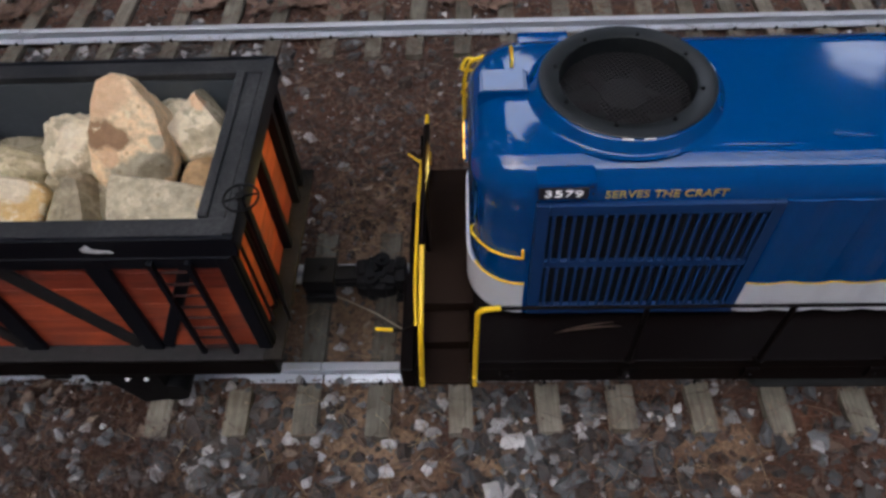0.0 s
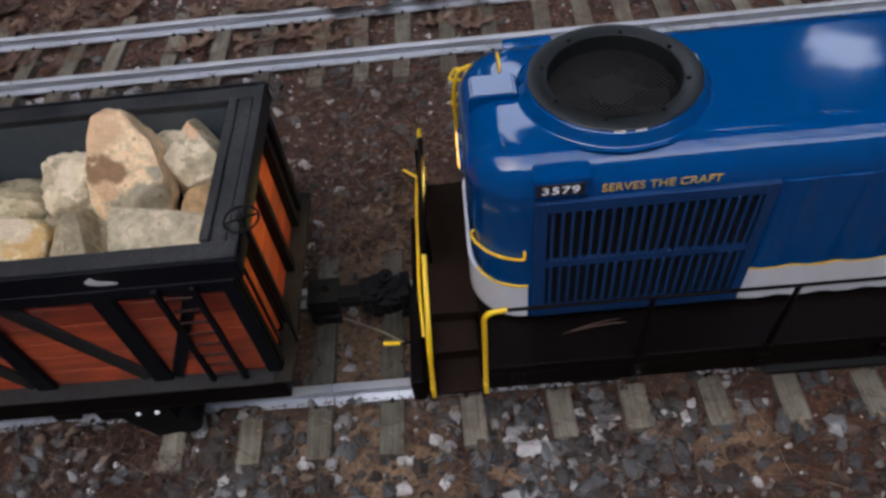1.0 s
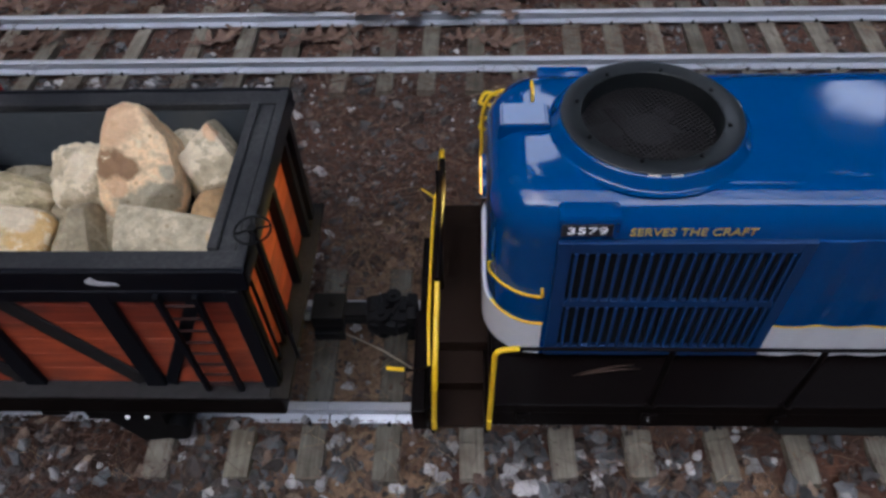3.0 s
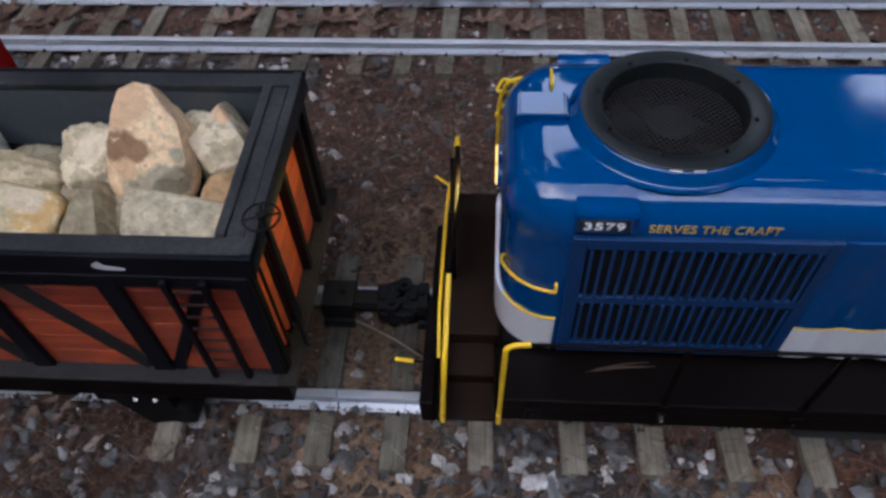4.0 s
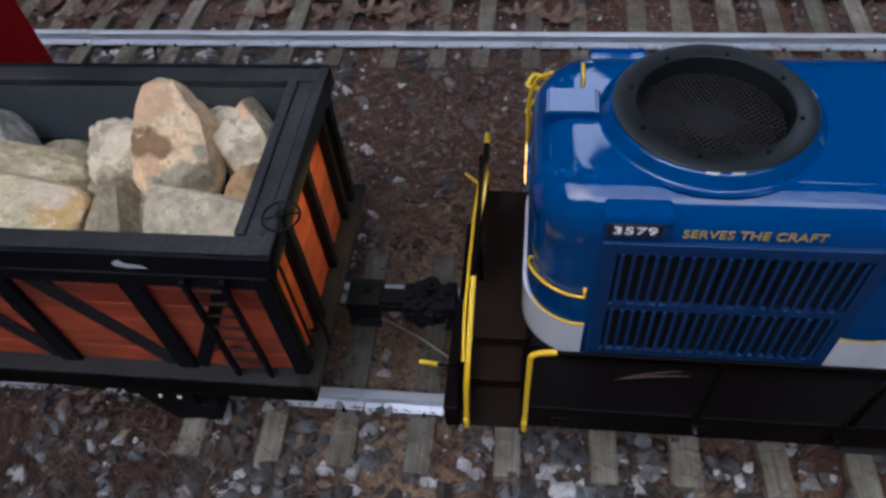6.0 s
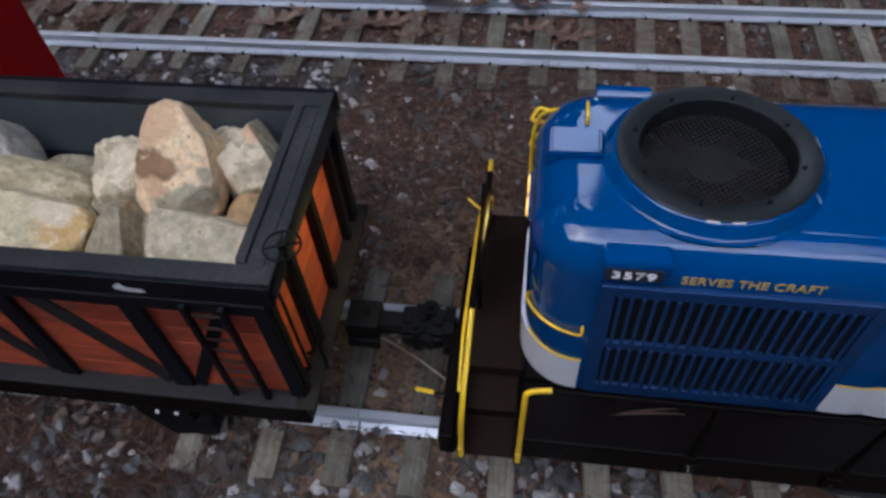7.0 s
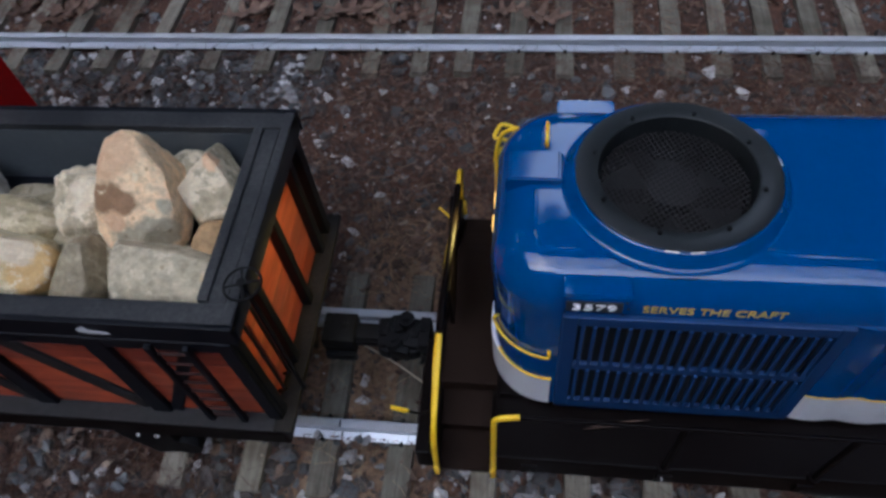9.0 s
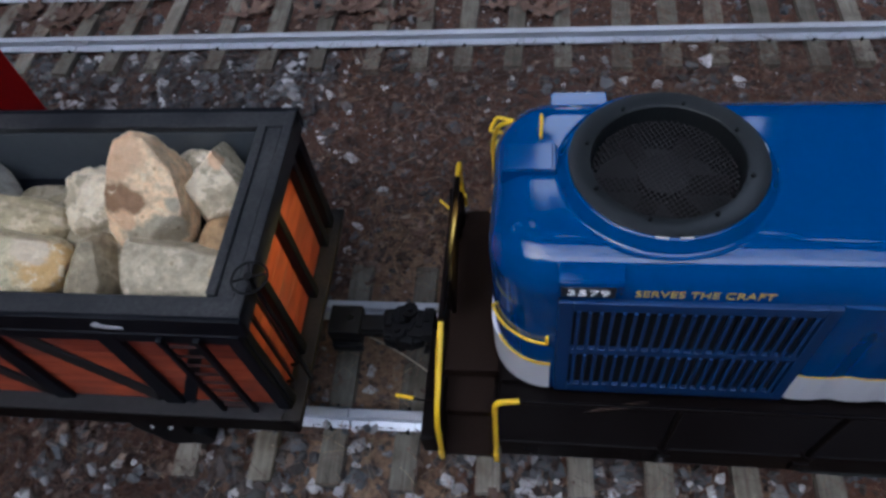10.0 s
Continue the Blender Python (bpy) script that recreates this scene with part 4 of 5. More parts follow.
bm = bmesh.new()
box(bm, 0.262, X_END - 0.02, -HW + 0.006, HW - 0.006, 0.2157, 0.2259)
part("hood_plinth", bm, M_BLACK, loco)

# louvred radiator panel on each side
for y in (-1, 1):
    f = HW + 0.0065
    y0, y1 = sorted((y * HW, y * f))
    bm = bmesh.new()
    for x0, x1, z0, z1 in ((0.326, 0.341, 0.232, 0.446), (0.574, 0.587, 0.232, 0.446), (0.341, 0.574, 0.430, 0.446), (0.341, 0.574, 0.232, 0.252), (0.341, 0.574, 0.334, 0.346)):
        box(bm, x0, x1, y0, y1, z0, z1, 0.0015)
    panel = part("louvre_panel", bm, M_LOUVRE, loco, "blue frame of the radiator louvres")
    # black sheet on the closed hood side, painted shade for the slots
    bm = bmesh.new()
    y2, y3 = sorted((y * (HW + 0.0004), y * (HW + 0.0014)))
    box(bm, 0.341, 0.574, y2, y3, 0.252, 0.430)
    part("slot_shade", bm, M_SLOT_SHADE, panel)
    n = 21
    for z0, z1 in ((0.252, 0.334), (0.346, 0.430)):
        bm = bmesh.new()
        box(bm, -0.0017, 0.0017, -0.0036, 0.0036, z0, z1, turn=Euler((0, 0, radians(14 * y))).to_matrix(), about=Vector((0, 0, 0)))
        me = to_mesh("slat", bm)
        me.materials.append(M_LOUVRE)
        for k in range(n):
            ob = new("slat", me)
            ob.parent = panel
            ob.location = Vector((0.341 + 0.233 * (k + 0.5) / n, y * (HW + 0.0046), 0)) - ORIGIN[panel]

# number boards on the shoulders
for y, ox, oz in ((-1, 0.0, 0.0), (1, -0.009, -0.001)):
    bm = bmesh.new()
    o = [(y * 0.105, oz + 0.446), (y * 0.1260, oz + 0.4505), (y * 0.1260, oz + 0.4775), (y * 0.1245, oz + 0.4803), (y * 0.112, oz + 0.4812), (y * 0.098, oz + 0.4814), (y * 0.098, oz + 0.446)]
    extrude_x(bm, o, ox + 0.325, ox + 0.386)
    bmesh.ops.bevel(bm, geom=list(bm.edges), offset=0.0016, segments=2, affect='EDGES')
    nb = part("number_board", bm, M_BLUE, loco, "blue number board box on the hood shoulder")
    bm = bmesh.new()
    y0, y1 = sorted((y * 0.1260, y * 0.1272))
    box(bm, ox + 0.3275, ox + 0.3785, y0, y1, oz + 0.4560, oz + 0.4735, 0.0004, 1)
    part("number_plate", bm, M_NUMBER, nb, "black plate with white road number")
    lettering("road_number", "3579", 0.0140, M_DIGIT, pose(ox + 0.353, y * 0.1279, oz + 0.4648, 90, 0, 0 if y < 0 else 180), nb, "white digits", 1.42, 0.00004, spacing=1.06)
    for bx, bz in ((0.3268, 0.4522), (0.3800, 0.4522), (0.3815, 0.4742), (0.3835, 0.4630)):
        bm = bmesh.new()
        disc(bm, (ox + bx, y * 0.1259, oz + bz), (0, y, 0), 0.0011, 0.001, 8)
        part("screw", bm, M_CAST, nb)
lettering("motto", "SERVES THE CRAFT", 0.0158, M_GOLD, pose(0.4605, -HW - 0.0006, 0.4565, 90, 0, 0), hood, "yellow lettering on the blue hood", 0.92, 0.0, spacing=1.02)

# radiator fan on the roof
bm = bmesh.new()
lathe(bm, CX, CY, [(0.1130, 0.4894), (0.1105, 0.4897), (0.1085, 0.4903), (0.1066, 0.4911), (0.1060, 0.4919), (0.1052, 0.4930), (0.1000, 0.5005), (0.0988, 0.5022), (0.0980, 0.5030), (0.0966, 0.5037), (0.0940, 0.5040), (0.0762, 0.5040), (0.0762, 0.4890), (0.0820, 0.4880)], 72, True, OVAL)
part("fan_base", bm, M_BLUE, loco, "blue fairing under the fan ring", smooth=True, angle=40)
bm = bmesh.new()
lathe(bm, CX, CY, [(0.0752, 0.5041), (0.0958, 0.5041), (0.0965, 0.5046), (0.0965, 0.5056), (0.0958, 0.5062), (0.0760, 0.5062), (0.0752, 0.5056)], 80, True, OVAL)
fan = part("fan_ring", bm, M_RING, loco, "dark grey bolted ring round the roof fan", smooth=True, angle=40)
bolt = bmesh.new()
disc(bolt, (0, 0, 0), (0, 0, 1), 0.0024, 0.0022, 6)
bolt_me = to_mesh("bolt", bolt)
bolt_me.materials.append(M_CAST)
for k in range(8):
    a = 2 * math.pi * (k + 0.5) / 8 + 0.12
    ob = new("bolt", bolt_me)
    ob.parent = fan
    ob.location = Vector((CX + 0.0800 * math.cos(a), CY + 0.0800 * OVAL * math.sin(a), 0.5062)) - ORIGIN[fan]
# small bright tabs that stand for bolt highlights along the ring edge
for a in (0.18, 1.45 + math.pi, 1.68 + math.pi):
    bm = bmesh.new()
    box(bm, -0.002, 0.001, -0.006, 0.006, -0.001, 0.0012, 0.0005, 1)
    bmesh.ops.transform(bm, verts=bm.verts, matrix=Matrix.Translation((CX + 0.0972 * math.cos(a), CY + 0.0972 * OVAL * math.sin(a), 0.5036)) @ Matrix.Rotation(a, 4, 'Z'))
    part("glint_tab", bm, M_CHIP_GLINT, fan, "bright tab for a bolt highlight under the ring edge")
bm = bmesh.new()
for k in range(-15, 16):
    d = k * 0.0049
    h = math.sqrt(max(0, 0.0718 ** 2 - d * d))
    for c, s in ((math.cos(0.62), math.sin(0.62)), (math.cos(0.62 + 1.35), math.sin(0.62 + 1.35))):
        n = Vector((-s, c, 0))
        p, q = Vector((CX, CY, 0.4845)) + n * d - Vector((c, s, 0)) * h, Vector((CX, CY, 0.4845)) + n * d + Vector((c, s, 0)) * h
        bar(bm, p, q, 0.0011, 0.0008, (0, 0, 1), 0)
part("grille", bm, M_GRILLE, fan, "dark crossed-wire fan screen")
bm = bmesh.new()
disc(bm, (CX, CY, 0.4690), (0, 0, 1), 0.026, 0.0150, 32)
part("fan_hub", bm, M_HUB, fan, "round dark grey fan hub")
bm = bmesh.new()
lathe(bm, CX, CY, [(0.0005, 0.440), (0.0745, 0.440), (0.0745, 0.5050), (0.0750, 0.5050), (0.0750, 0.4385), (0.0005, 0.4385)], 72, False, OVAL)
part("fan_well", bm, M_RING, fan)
for k in range(6):
    a = math.pi / 3 * k
    bm = bmesh.new()
    box(bm, 0.020, 0.067, -0.011, 0.011, -0.0006, 0.0006, turn=Euler((radians(14), 0, 0)).to_matrix(), about=Vector((0, 0, 0)))
    bmesh.ops.transform(bm, verts=bm.verts, matrix=Matrix.Translation((CX, CY, 0.4660)) @ Matrix.Rotation(a, 4, 'Z'))
    part("fan_blade", bm, M_BLACK, fan)

# headlight housing, lamps and grab irons on the nose
bm = bmesh.new()
o = [(0.266, 0.455), (0.266, 0.4935), (0.270, 0.4985), (0.319, 0.4985), (0.323, 0.495), (0.326, 0.47), (0.326, 0.455)]
a = [bm.verts.new((x, -0.0050, z)) for x, z in o]
b = [bm.verts.new((x, 0.0330, z)) for x, z in o]
for i in range(len(o)):
    bm.faces.new((a[i], a[(i + 1) % len(o)], b[(i + 1) % len(o)], b[i]))
bm.faces.new(a), bm.faces.new(list(reversed(b)))
bmesh.ops.bevel(bm, geom=list(bm.edges), offset=0.0017, segments=2, affect='EDGES')
part("headlight_housing", bm, M_BLUE, loco, "blue flat-topped housing on the nose top")
for y in (0.036, 0.071):
    bm = bmesh.new()
    disc(bm, (HX - 0.0045, y, 0.366), (1, 0, 0), 0.0165, 0.0075, 28)
    rim = part("headlight", bm, M_BLUE, loco, "blue-rimmed headlight, lit warm", smooth=True, angle=30)
    bm = bmesh.new()
    disc(bm, (HX - 0.0062, y, 0.366), (1, 0, 0), 0.010, 0.0035, 28, 0.0150)
    part("lens", bm, M_LAMP, rim, "glowing orange lens")


def rod(name, pts, r, bend, mat, parent, label=""):
    bm = bmesh.new()
    tube(bm, fillet(pts, bend) if bend else pts, r, 10)
    return part(name, bm, mat, parent, label, smooth=True, angle=50)


def bow(side, z, off=0.003):
    """Grab iron bent round a nose corner at height z."""
    pts = [(0.316, side * (HW - 0.001), z + 0.012), (0.316, side * (HW + off), z + 0.010), (0.316, side * (HW + off), z)]
    for i in range(1, 9):
        a = math.pi / 2 * (0.74 * i / 8)
        pts.append((HX + HR - (HR + off) * math.sin(a), side * (HW - HR + (HR + off) * math.cos(a)), z))
    x, y, _ = pts[-1]
    pts += [(x, y, z + 0.010), (HX + HR - HR * math.sin(math.pi / 2 * 0.74), side * (HW - HR + HR * math.cos(math.pi / 2 * 0.74)), z + 0.012)]
    return pts


rod("grab_iron", bow(-1, 0.349), 0.0017, 0.004, M_YELLOW, loco, "yellow grab iron round the nose corner")
rod("grab_iron", bow(1, 0.349), 0.0017, 0.004, M_YELLOW, loco, "yellow grab iron round the nose corner")
rod("grab_iron", [(HX + 0.022, 0.084, 0.476), (HX + 0.004, 0.088, 0.466), (HX - 0.004, 0.090, 0.436), (HX - 0.005, 0.092, 0.310), (HX + 0.006, 0.092, 0.300)], 0.0023, 0.012, M_YELLOW, loco, "long yellow grab iron down the nose")
for z in (0.405, 0.445):
    rod("grab_iron", [(HX + 0.012, 0.095, z), (HX - 0.008, 0.098, z), (HX + 0.000, 0.121, z), (HX + 0.024, 0.112, z)], 0.0022, 0.006, M_YELLOW, loco, "small yellow grab iron on the nose")
rod("grab_iron", [(0.306, 0.046, 0.484), (0.306, 0.046, 0.500), (0.306, 0.074, 0.498), (0.306, 0.074, 0.480)], 0.0019, 0.005, M_YELLOW, loco, "small yellow grab iron by the number board")

# deck, end steps, pilot
bm = bmesh.new()
box(bm, 0.258, X_END, -0.190, 0.190, 0.196, 0.2155, 0.002)
part("walkway", bm, M_BLACK, loco, "black walkway along the hood")
bm = bmesh.new()
box(bm, 0.188, 0.2575, -0.100, 0.105, 0.196, 0.2153, 0.002)
part("end_deck", bm, M_DECK, loco, "worn dark brown deck at the nose end")
for s in (-1, 1):
    for z, ya, yb in ((0.190, 0.095, 0.145), (0.164, 0.140, 0.192)):
        y0, y1 = sorted((s * ya, s * yb))
        bm = bmesh.new()
        box(bm, 0.190, 0.252, y0, y1, z - 0.006, z, 0.001)
        part("step", bm, M_DECK, loco, "dark step tread")
        bm = bmesh.new()
        y2, y3 = sorted((s * (ya + 0.001), s * (ya - 0.002)))
        box(bm, 0.190, 0.252, y2, y3, z, z + 0.025, 0.0)
        part("riser", bm, M_DECK, loco)
    for x in (0.1845, 0.2525):
        bm = bmesh.new()
        y0, y1 = sorted((s * 0.106, s * 0.193))
        box(bm, x, x + 0.005, y0, y1, 0.144, 0.196 if x > 0.2 else 0.2152, 0.001)
        part("step_plate", bm, M_BLACK, loco)
    # side sill under the walkway
    bm = bmesh.new()
    y0, y1 = sorted((s * 0.170, s * 0.186))
    box(bm, 0.262, X_END - 0.01, y0, y1, 0.154, 0.1955, 0.002)
    part("side_sill", bm, M_BLACK, loco)
    for x in (0.300, 0.455, 0.610, 0.765):
        bm = bmesh.new()
        box(bm, x - 0.009, x + 0.009, *sorted((s * 0.1862, s * 0.192)), 0.172, 0.1955, 0.001)
        part("bracket", bm, M_BLACK, loco)
        bm = bmesh.new()
        disc(bm, (x, s * 0.1922, 0.182), (0, s, 0), 0.0026, 0.0022, 8)
        part("bolt", bm, M_BOLT if 0.4 < x < 0.5 else M_CAST, loco)
bm = bmesh.new()
box(bm, 0.158, 0.1775, -0.128, 0.160, 0.050, 0.122, 0.003)
box(bm, 0.158, 0.1775, -0.178, -0.020, 0.1215, 0.172, 0.003)
part("pilot", bm, M_BLACK, loco, "black pilot plate under the deck end")
bm = bmesh.new()
box(bm, 0.187, 1.6, -0.09, 0.09, 0.120, 0.1955)
box(bm, 0.1776, 0.1872, -0.17, 0.15, 0.105, 0.165)
part("frame", bm, M_BLACK, loco)
coupler(loco, 0.157, -1, "black cast coupler pocket on the pilot", 0.012, 0.016)
# raised drop step and chain post between the end rails
bm = bmesh.new()
box(bm, 0.190, 0.196, -0.030, 0.115, 0.235, 0.318, 0.002, turn=Euler((0, 0, radians(3))).to_matrix())
part("drop_step", bm, M_BLACK, loco, "black drop step folded up at the deck end")

# end handrail: yellow ends, black middle
RX = 0.193
rod("end_handrail", [(RX + 0.004, -0.100, 0.345), (RX + 0.002, -0.197, 0.290), (RX - 0.003, -0.198, 0.180)], 0.0034, 0.030, M_YELLOW, loco, "yellow painted end of the front handrail")
rod("end_handrail", [(RX + 0.004, -0.0985, 0.3455), (RX + 0.005, -0.030, 0.350), (RX + 0.006, 0.060, 0.345), (RX + 0.003, 0.125, 0.325)], 0.0044, 0.02, M_BLACK, loco, "black middle length of the front handrail")
rod("end_handrail", [(RX + 0.003, 0.1265, 0.3245), (RX + 0.001, 0.170, 0.308), (RX - 0.004, 0.190, 0.250), (RX - 0.006, 0.194, 0.180)], 0.0034, 0.02, M_YELLOW, loco, "yellow painted end of the front handrail")
for s in (-1, 1):
    for x in (RX - 0.003, 0.2580):
        bm = bmesh.new()
        box(bm, x - 0.003, x + 0.003, *sorted((s * 0.1935, s * 0.2025)), 0.172, 0.196, 0.0015)
        part("rail_foot", bm, M_YELLOW, loco)
    rod("step_handrail", [(0.2580, s * 0.198, 0.180), (0.2625, s * 0.193, 0.345), (0.2885, s * 0.191, 0.347)], 0.0032, 0.014, M_YELLOW, loco, "yellow handrail by the steps")
    rod("side_handrail", [(0.2887, s * 0.191, 0.346), (X_END - 0.05, s * 0.191, 0.3415)], 0.0022, 0, M_BLACK, loco, "thin black side handrail")
    for x in (0.452, 0.612, 0.772, 0.932, 1.092, 1.252, 1.412):
        bm = bmesh.new()
        tube(bm, [(x, s * 0.188, 0.2150), (x, s * 0.191, 0.3440)], 0.0034, 8)
        disc(bm, (x, s * 0.188, 0.2155), (0, 0, 1), 0.007, 0.004, 10)
        part("stanchion", bm, M_BLACK, loco)
# uncoupling lever along the pilot
rod("uncoupling_lever", [(0.184, -0.147, 0.235), (0.182, -0.09, 0.256), (0.182, 0.060, 0.258), (0.184, 0.128, 0.254)], 0.0022, 0.02, M_YELLOW, loco, "thin yellow uncoupling rod")
rod("lever_stem", [(0.184, -0.147, 0.235), (0.168, -0.146, 0.222), (0.152, -0.141, 0.214)], 0.0016, 0.004, M_BLACK, loco)
rod("lever_handle", [(0.1515, -0.1405, 0.2138), (0.128, -0.135, 0.208)], 0.0027, 0, M_YELLOW, loco, "yellow lever handle")
rod("lever_handle", [(0.183, 0.126, 0.250), (0.162, 0.152, 0.242)], 0.0018, 0, M_YELLOW, loco, "yellow lever handle")
for y in (0.0,):
    bm = bmesh.new()
    box(bm, 0.1825, 0.190, y - 0.004, y + 0.004, 0.198, 0.258, 0.001)
    part("lever_bracket", bm, M_BLACK, loco)
truck(loco, 0.42, 0.048, 0.21, 0.126, 0.148)
truck(loco, 1.35, 0.048, 0.21, 0.126, 0.148)
bm = bmesh.new()
box(bm, 0.628, 1.08, -0.180, 0.180, 0.118, 0.1495, 0.010, 3)
part("fuel_tank", bm, M_TANK, loco, "dark teal-grey tank under the frame", smooth=True)
bm = bmesh.new()
box(bm, 0.66, 1.06, -0.15, 0.15, 0.050, 0.1175, 0.012, 3)
part("fuel_tank", bm, M_BLACK, loco, "black belly of the tank between the trucks")

# ---- dark red trackside box ----
red = thing("trackside_box", (-0.80, 0.277, -0.012), "dark red painted box standing between the tracks", "box")
bm = bmesh.new()
box(bm, -1.07, -0.530, 0.222, 0.331, -0.02, 0.62, 0.003)
part("body", bm, M_RED, red)
bm = bmesh.new()
box(bm, -1.07, -0.530, 0.222, 0.331, 0.6202, 0.645, 0.004)
part("lid", bm, M_RED, red)

# ---- loose ballast, grit, needles, fragments ----
def hull_shapes(count, seed, flat=0.6):
    rng = random.Random(seed)
    out = []
    for _ in range(count):
        bm = bmesh.new()
        for _ in range(13):
            v = Vector((rng.gauss(0, 1), rng.gauss(0, 1), rng.gauss(0, 1))).normalized() * rng.uniform(0.75, 1.0)
            bm.verts.new((v.x, v.y * rng.uniform(0.6, 1.0), v.z * flat))
        r = bmesh.ops.convex_hull(bm, input=bm.verts)
        bmesh.ops.delete(bm, geom=[g for g in r["geom_interior"] if isinstance(g, bmesh.types.BMVert)], context='VERTS')
        bm.verts.index_update()
        out.append((np.array([v.co[:] for v in bm.verts]), [tuple(v.index for v in f.verts) for f in bm.faces]))
        bm.free()
    return out


SHAPES = hull_shapes(14, 7)


def clear_of_track(x, y, size):
    """False where a rail or tie top would be buried."""
    for y0, ties in ((0.0, NEAR_TIES), (0.880 - 0.0078 * x, FAR_TIES)):
        for r in (-0.095, 0.095):
            if abs(y - y0 - r) < (0.014 if size > 0.008 else 0.0085) + size * 0.6:
                return False
        if y < -0.115 and x < -0.31:
            continue
        if abs(y - y0) < (0.185 if size > 0.009 or y > y0 else 0.16) and min(abs(x - t) for t in ties) < 0.016 + size * 0.7:
            return False
    return True


def scatter(name, material, label, category, count, region, sizes, seed, keep, lift=0.25):
    rng = random.Random(seed)
    vs, fs, base = [], [], 0
    made = tries = 0
    while made < count and tries < count * 6:
        tries += 1
        x, y = rng.uniform(region[0], region[1]), rng.uniform(region[2], region[3])
        s = sizes[0] + (sizes[1] - sizes[0]) * rng.random() ** 2.2
        if rng.random() > keep(x, y, s) or not clear_of_track(x, y, s):
            continue
        co, faces = SHAPES[rng.randrange(len(SHAPES))]
        m = np.array(Euler((rng.uniform(-0.5, 0.5), rng.uniform(-0.5, 0.5), rng.uniform(0, 6.28))).to_matrix()) * s
        vs.append(co @ m.T + np.array((x, y, ground_z(x, y) + s * lift)))
        fs += [tuple(base + i for i in f) for f in faces]
        base += len(co)
        made += 1
    me = bpy.data.meshes.new(name)
    me.from_pydata(np.vstack(vs).tolist(), [], fs)
    me.materials.append(material)
    return tagged(new(name, me), label, category, kind="stuff")


def patch(x, y, f=2.2, o=0.0):
    return noise.noise((x * f + o, y * f, 7.7))


def keep_big(x, y, s):
    if y < -0.10:
        return (0.95 if patch(x, y, 4.6) > -0.02 else 0.12) * (0.6 if x > 0.45 else 1.0) * (1.0 if x > -0.24 + 0.12 * patch(x, y, 6.0, 3) else 0.42)
    if abs(y) < 0.19:
        return 0.04 if -0.05 < x < 0.22 else 0.25
    if 0.55 + 0.05 * patch(x, y, 5.0) < y < 0.80:
        return 0.85 if x < -0.16 + 0.25 * patch(x, y) else 0.10
    return 0.10 if y < 0.5 else 0.06


def keep_mid(x, y, s):
    if y < -0.1:
        return (0.6 if patch(x, y, 4.6) > -0.08 else 0.22) if x > -0.25 else 0.3
    if abs(y) < 0.19:
        return 0.12 if -0.05 < x < 0.2 else 0.6 if patch(x, y, 5.0, 2) > -0.1 else 0.2
    if y < 0.78:
        grey = patch(x, y, 3.0, 5) > -0.1
        return (0.85 if grey else 0.3) if x < -0.16 + 0.25 * patch(x, y) else (0.30 if grey else 0.08)
    return 0.2


scatter("ballast", M_BALLAST, "grey and bluish crushed ballast stones with some white ones", "ballast", 5200, (-1.05, 1.35, -0.42, 1.15), (0.0085, 0.021), 11, keep_big, 0.35)
scatter("ballast", M_BALLAST, "fine grey ballast between the larger stones", "ballast", 8500, (-1.05, 1.35, -0.42, 1.15), (0.004, 0.009), 12, keep_mid, 0.4)
for x0, x1 in ((-4.9, -1.05), (1.35, 5.3)):
    scatter("ballast", M_BALLAST, "grey ballast along the tracks", "ballast", 1800, (x0, x1, -0.36, 1.12), (0.008, 0.022), 16, lambda x, y, s: 0.8 if abs(y) < 0.3 or abs(y - 0.88) < 0.25 else 0.3, 0.35)
scatter("grit", M_GRIT, "fine brown and grey grit over the soil", "gravel", 15000, (-1.05, 1.40, -0.42, 1.25), (0.002, 0.0055), 13, lambda x, y, s: 0.3 if abs(x - 0.08) < 0.13 and abs(y) < 0.2 else 0.9, 0.35)


def bank_height(x, v):
    """Place across and height of the dirt washed against the near rail; v runs from the rail (0) outwards (1)."""
    high = max(0.0, 0.30 + 1.7 * patch(x, 0.0, 7.0, 4.0) + 0.5 * patch(x, 0.0, 29.0, 1.0))
    high = min(high, 1.0)
    y_in = -0.1075 + 0.0060 * high
    y = y_in - v * (0.012 + 0.026 * high + 0.006 * patch(x, 1.0, 13.0))
    foot = 0.0046 + 0.0026 * high
    z = foot * (1 - v) ** 1.3 + (0.0035 * high + 0.001) * math.sin(math.pi * min(1.0, v * 1.25)) + 0.0018 * noise.noise((x * 110, y * 110, 3.0)) - 0.010 * v ** 1.5
    return y, z


def dirt_bank():
    vs, fs = [], []
    n, m = 520, 9
    for i in range(n):
        x = -1.0 + 2.3 * i / (n - 1)
        for k in range(m):
            y, z = bank_height(x, k / (m - 1))
            vs.append((x, y, z))
    for i in range(n - 1):
        for k in range(m - 1):
            a = i * m + k
            fs.append((a, a + 1, a + m + 1, a + m))
    me = bpy.data.meshes.new("soil_bank")
    me.from_pydata(vs, [], fs)
    me.materials.append(M_RUSTSOIL)
    return tagged(new("soil_bank", me), "rust-brown dirt washed against the rail foot", "soil", kind="stuff")


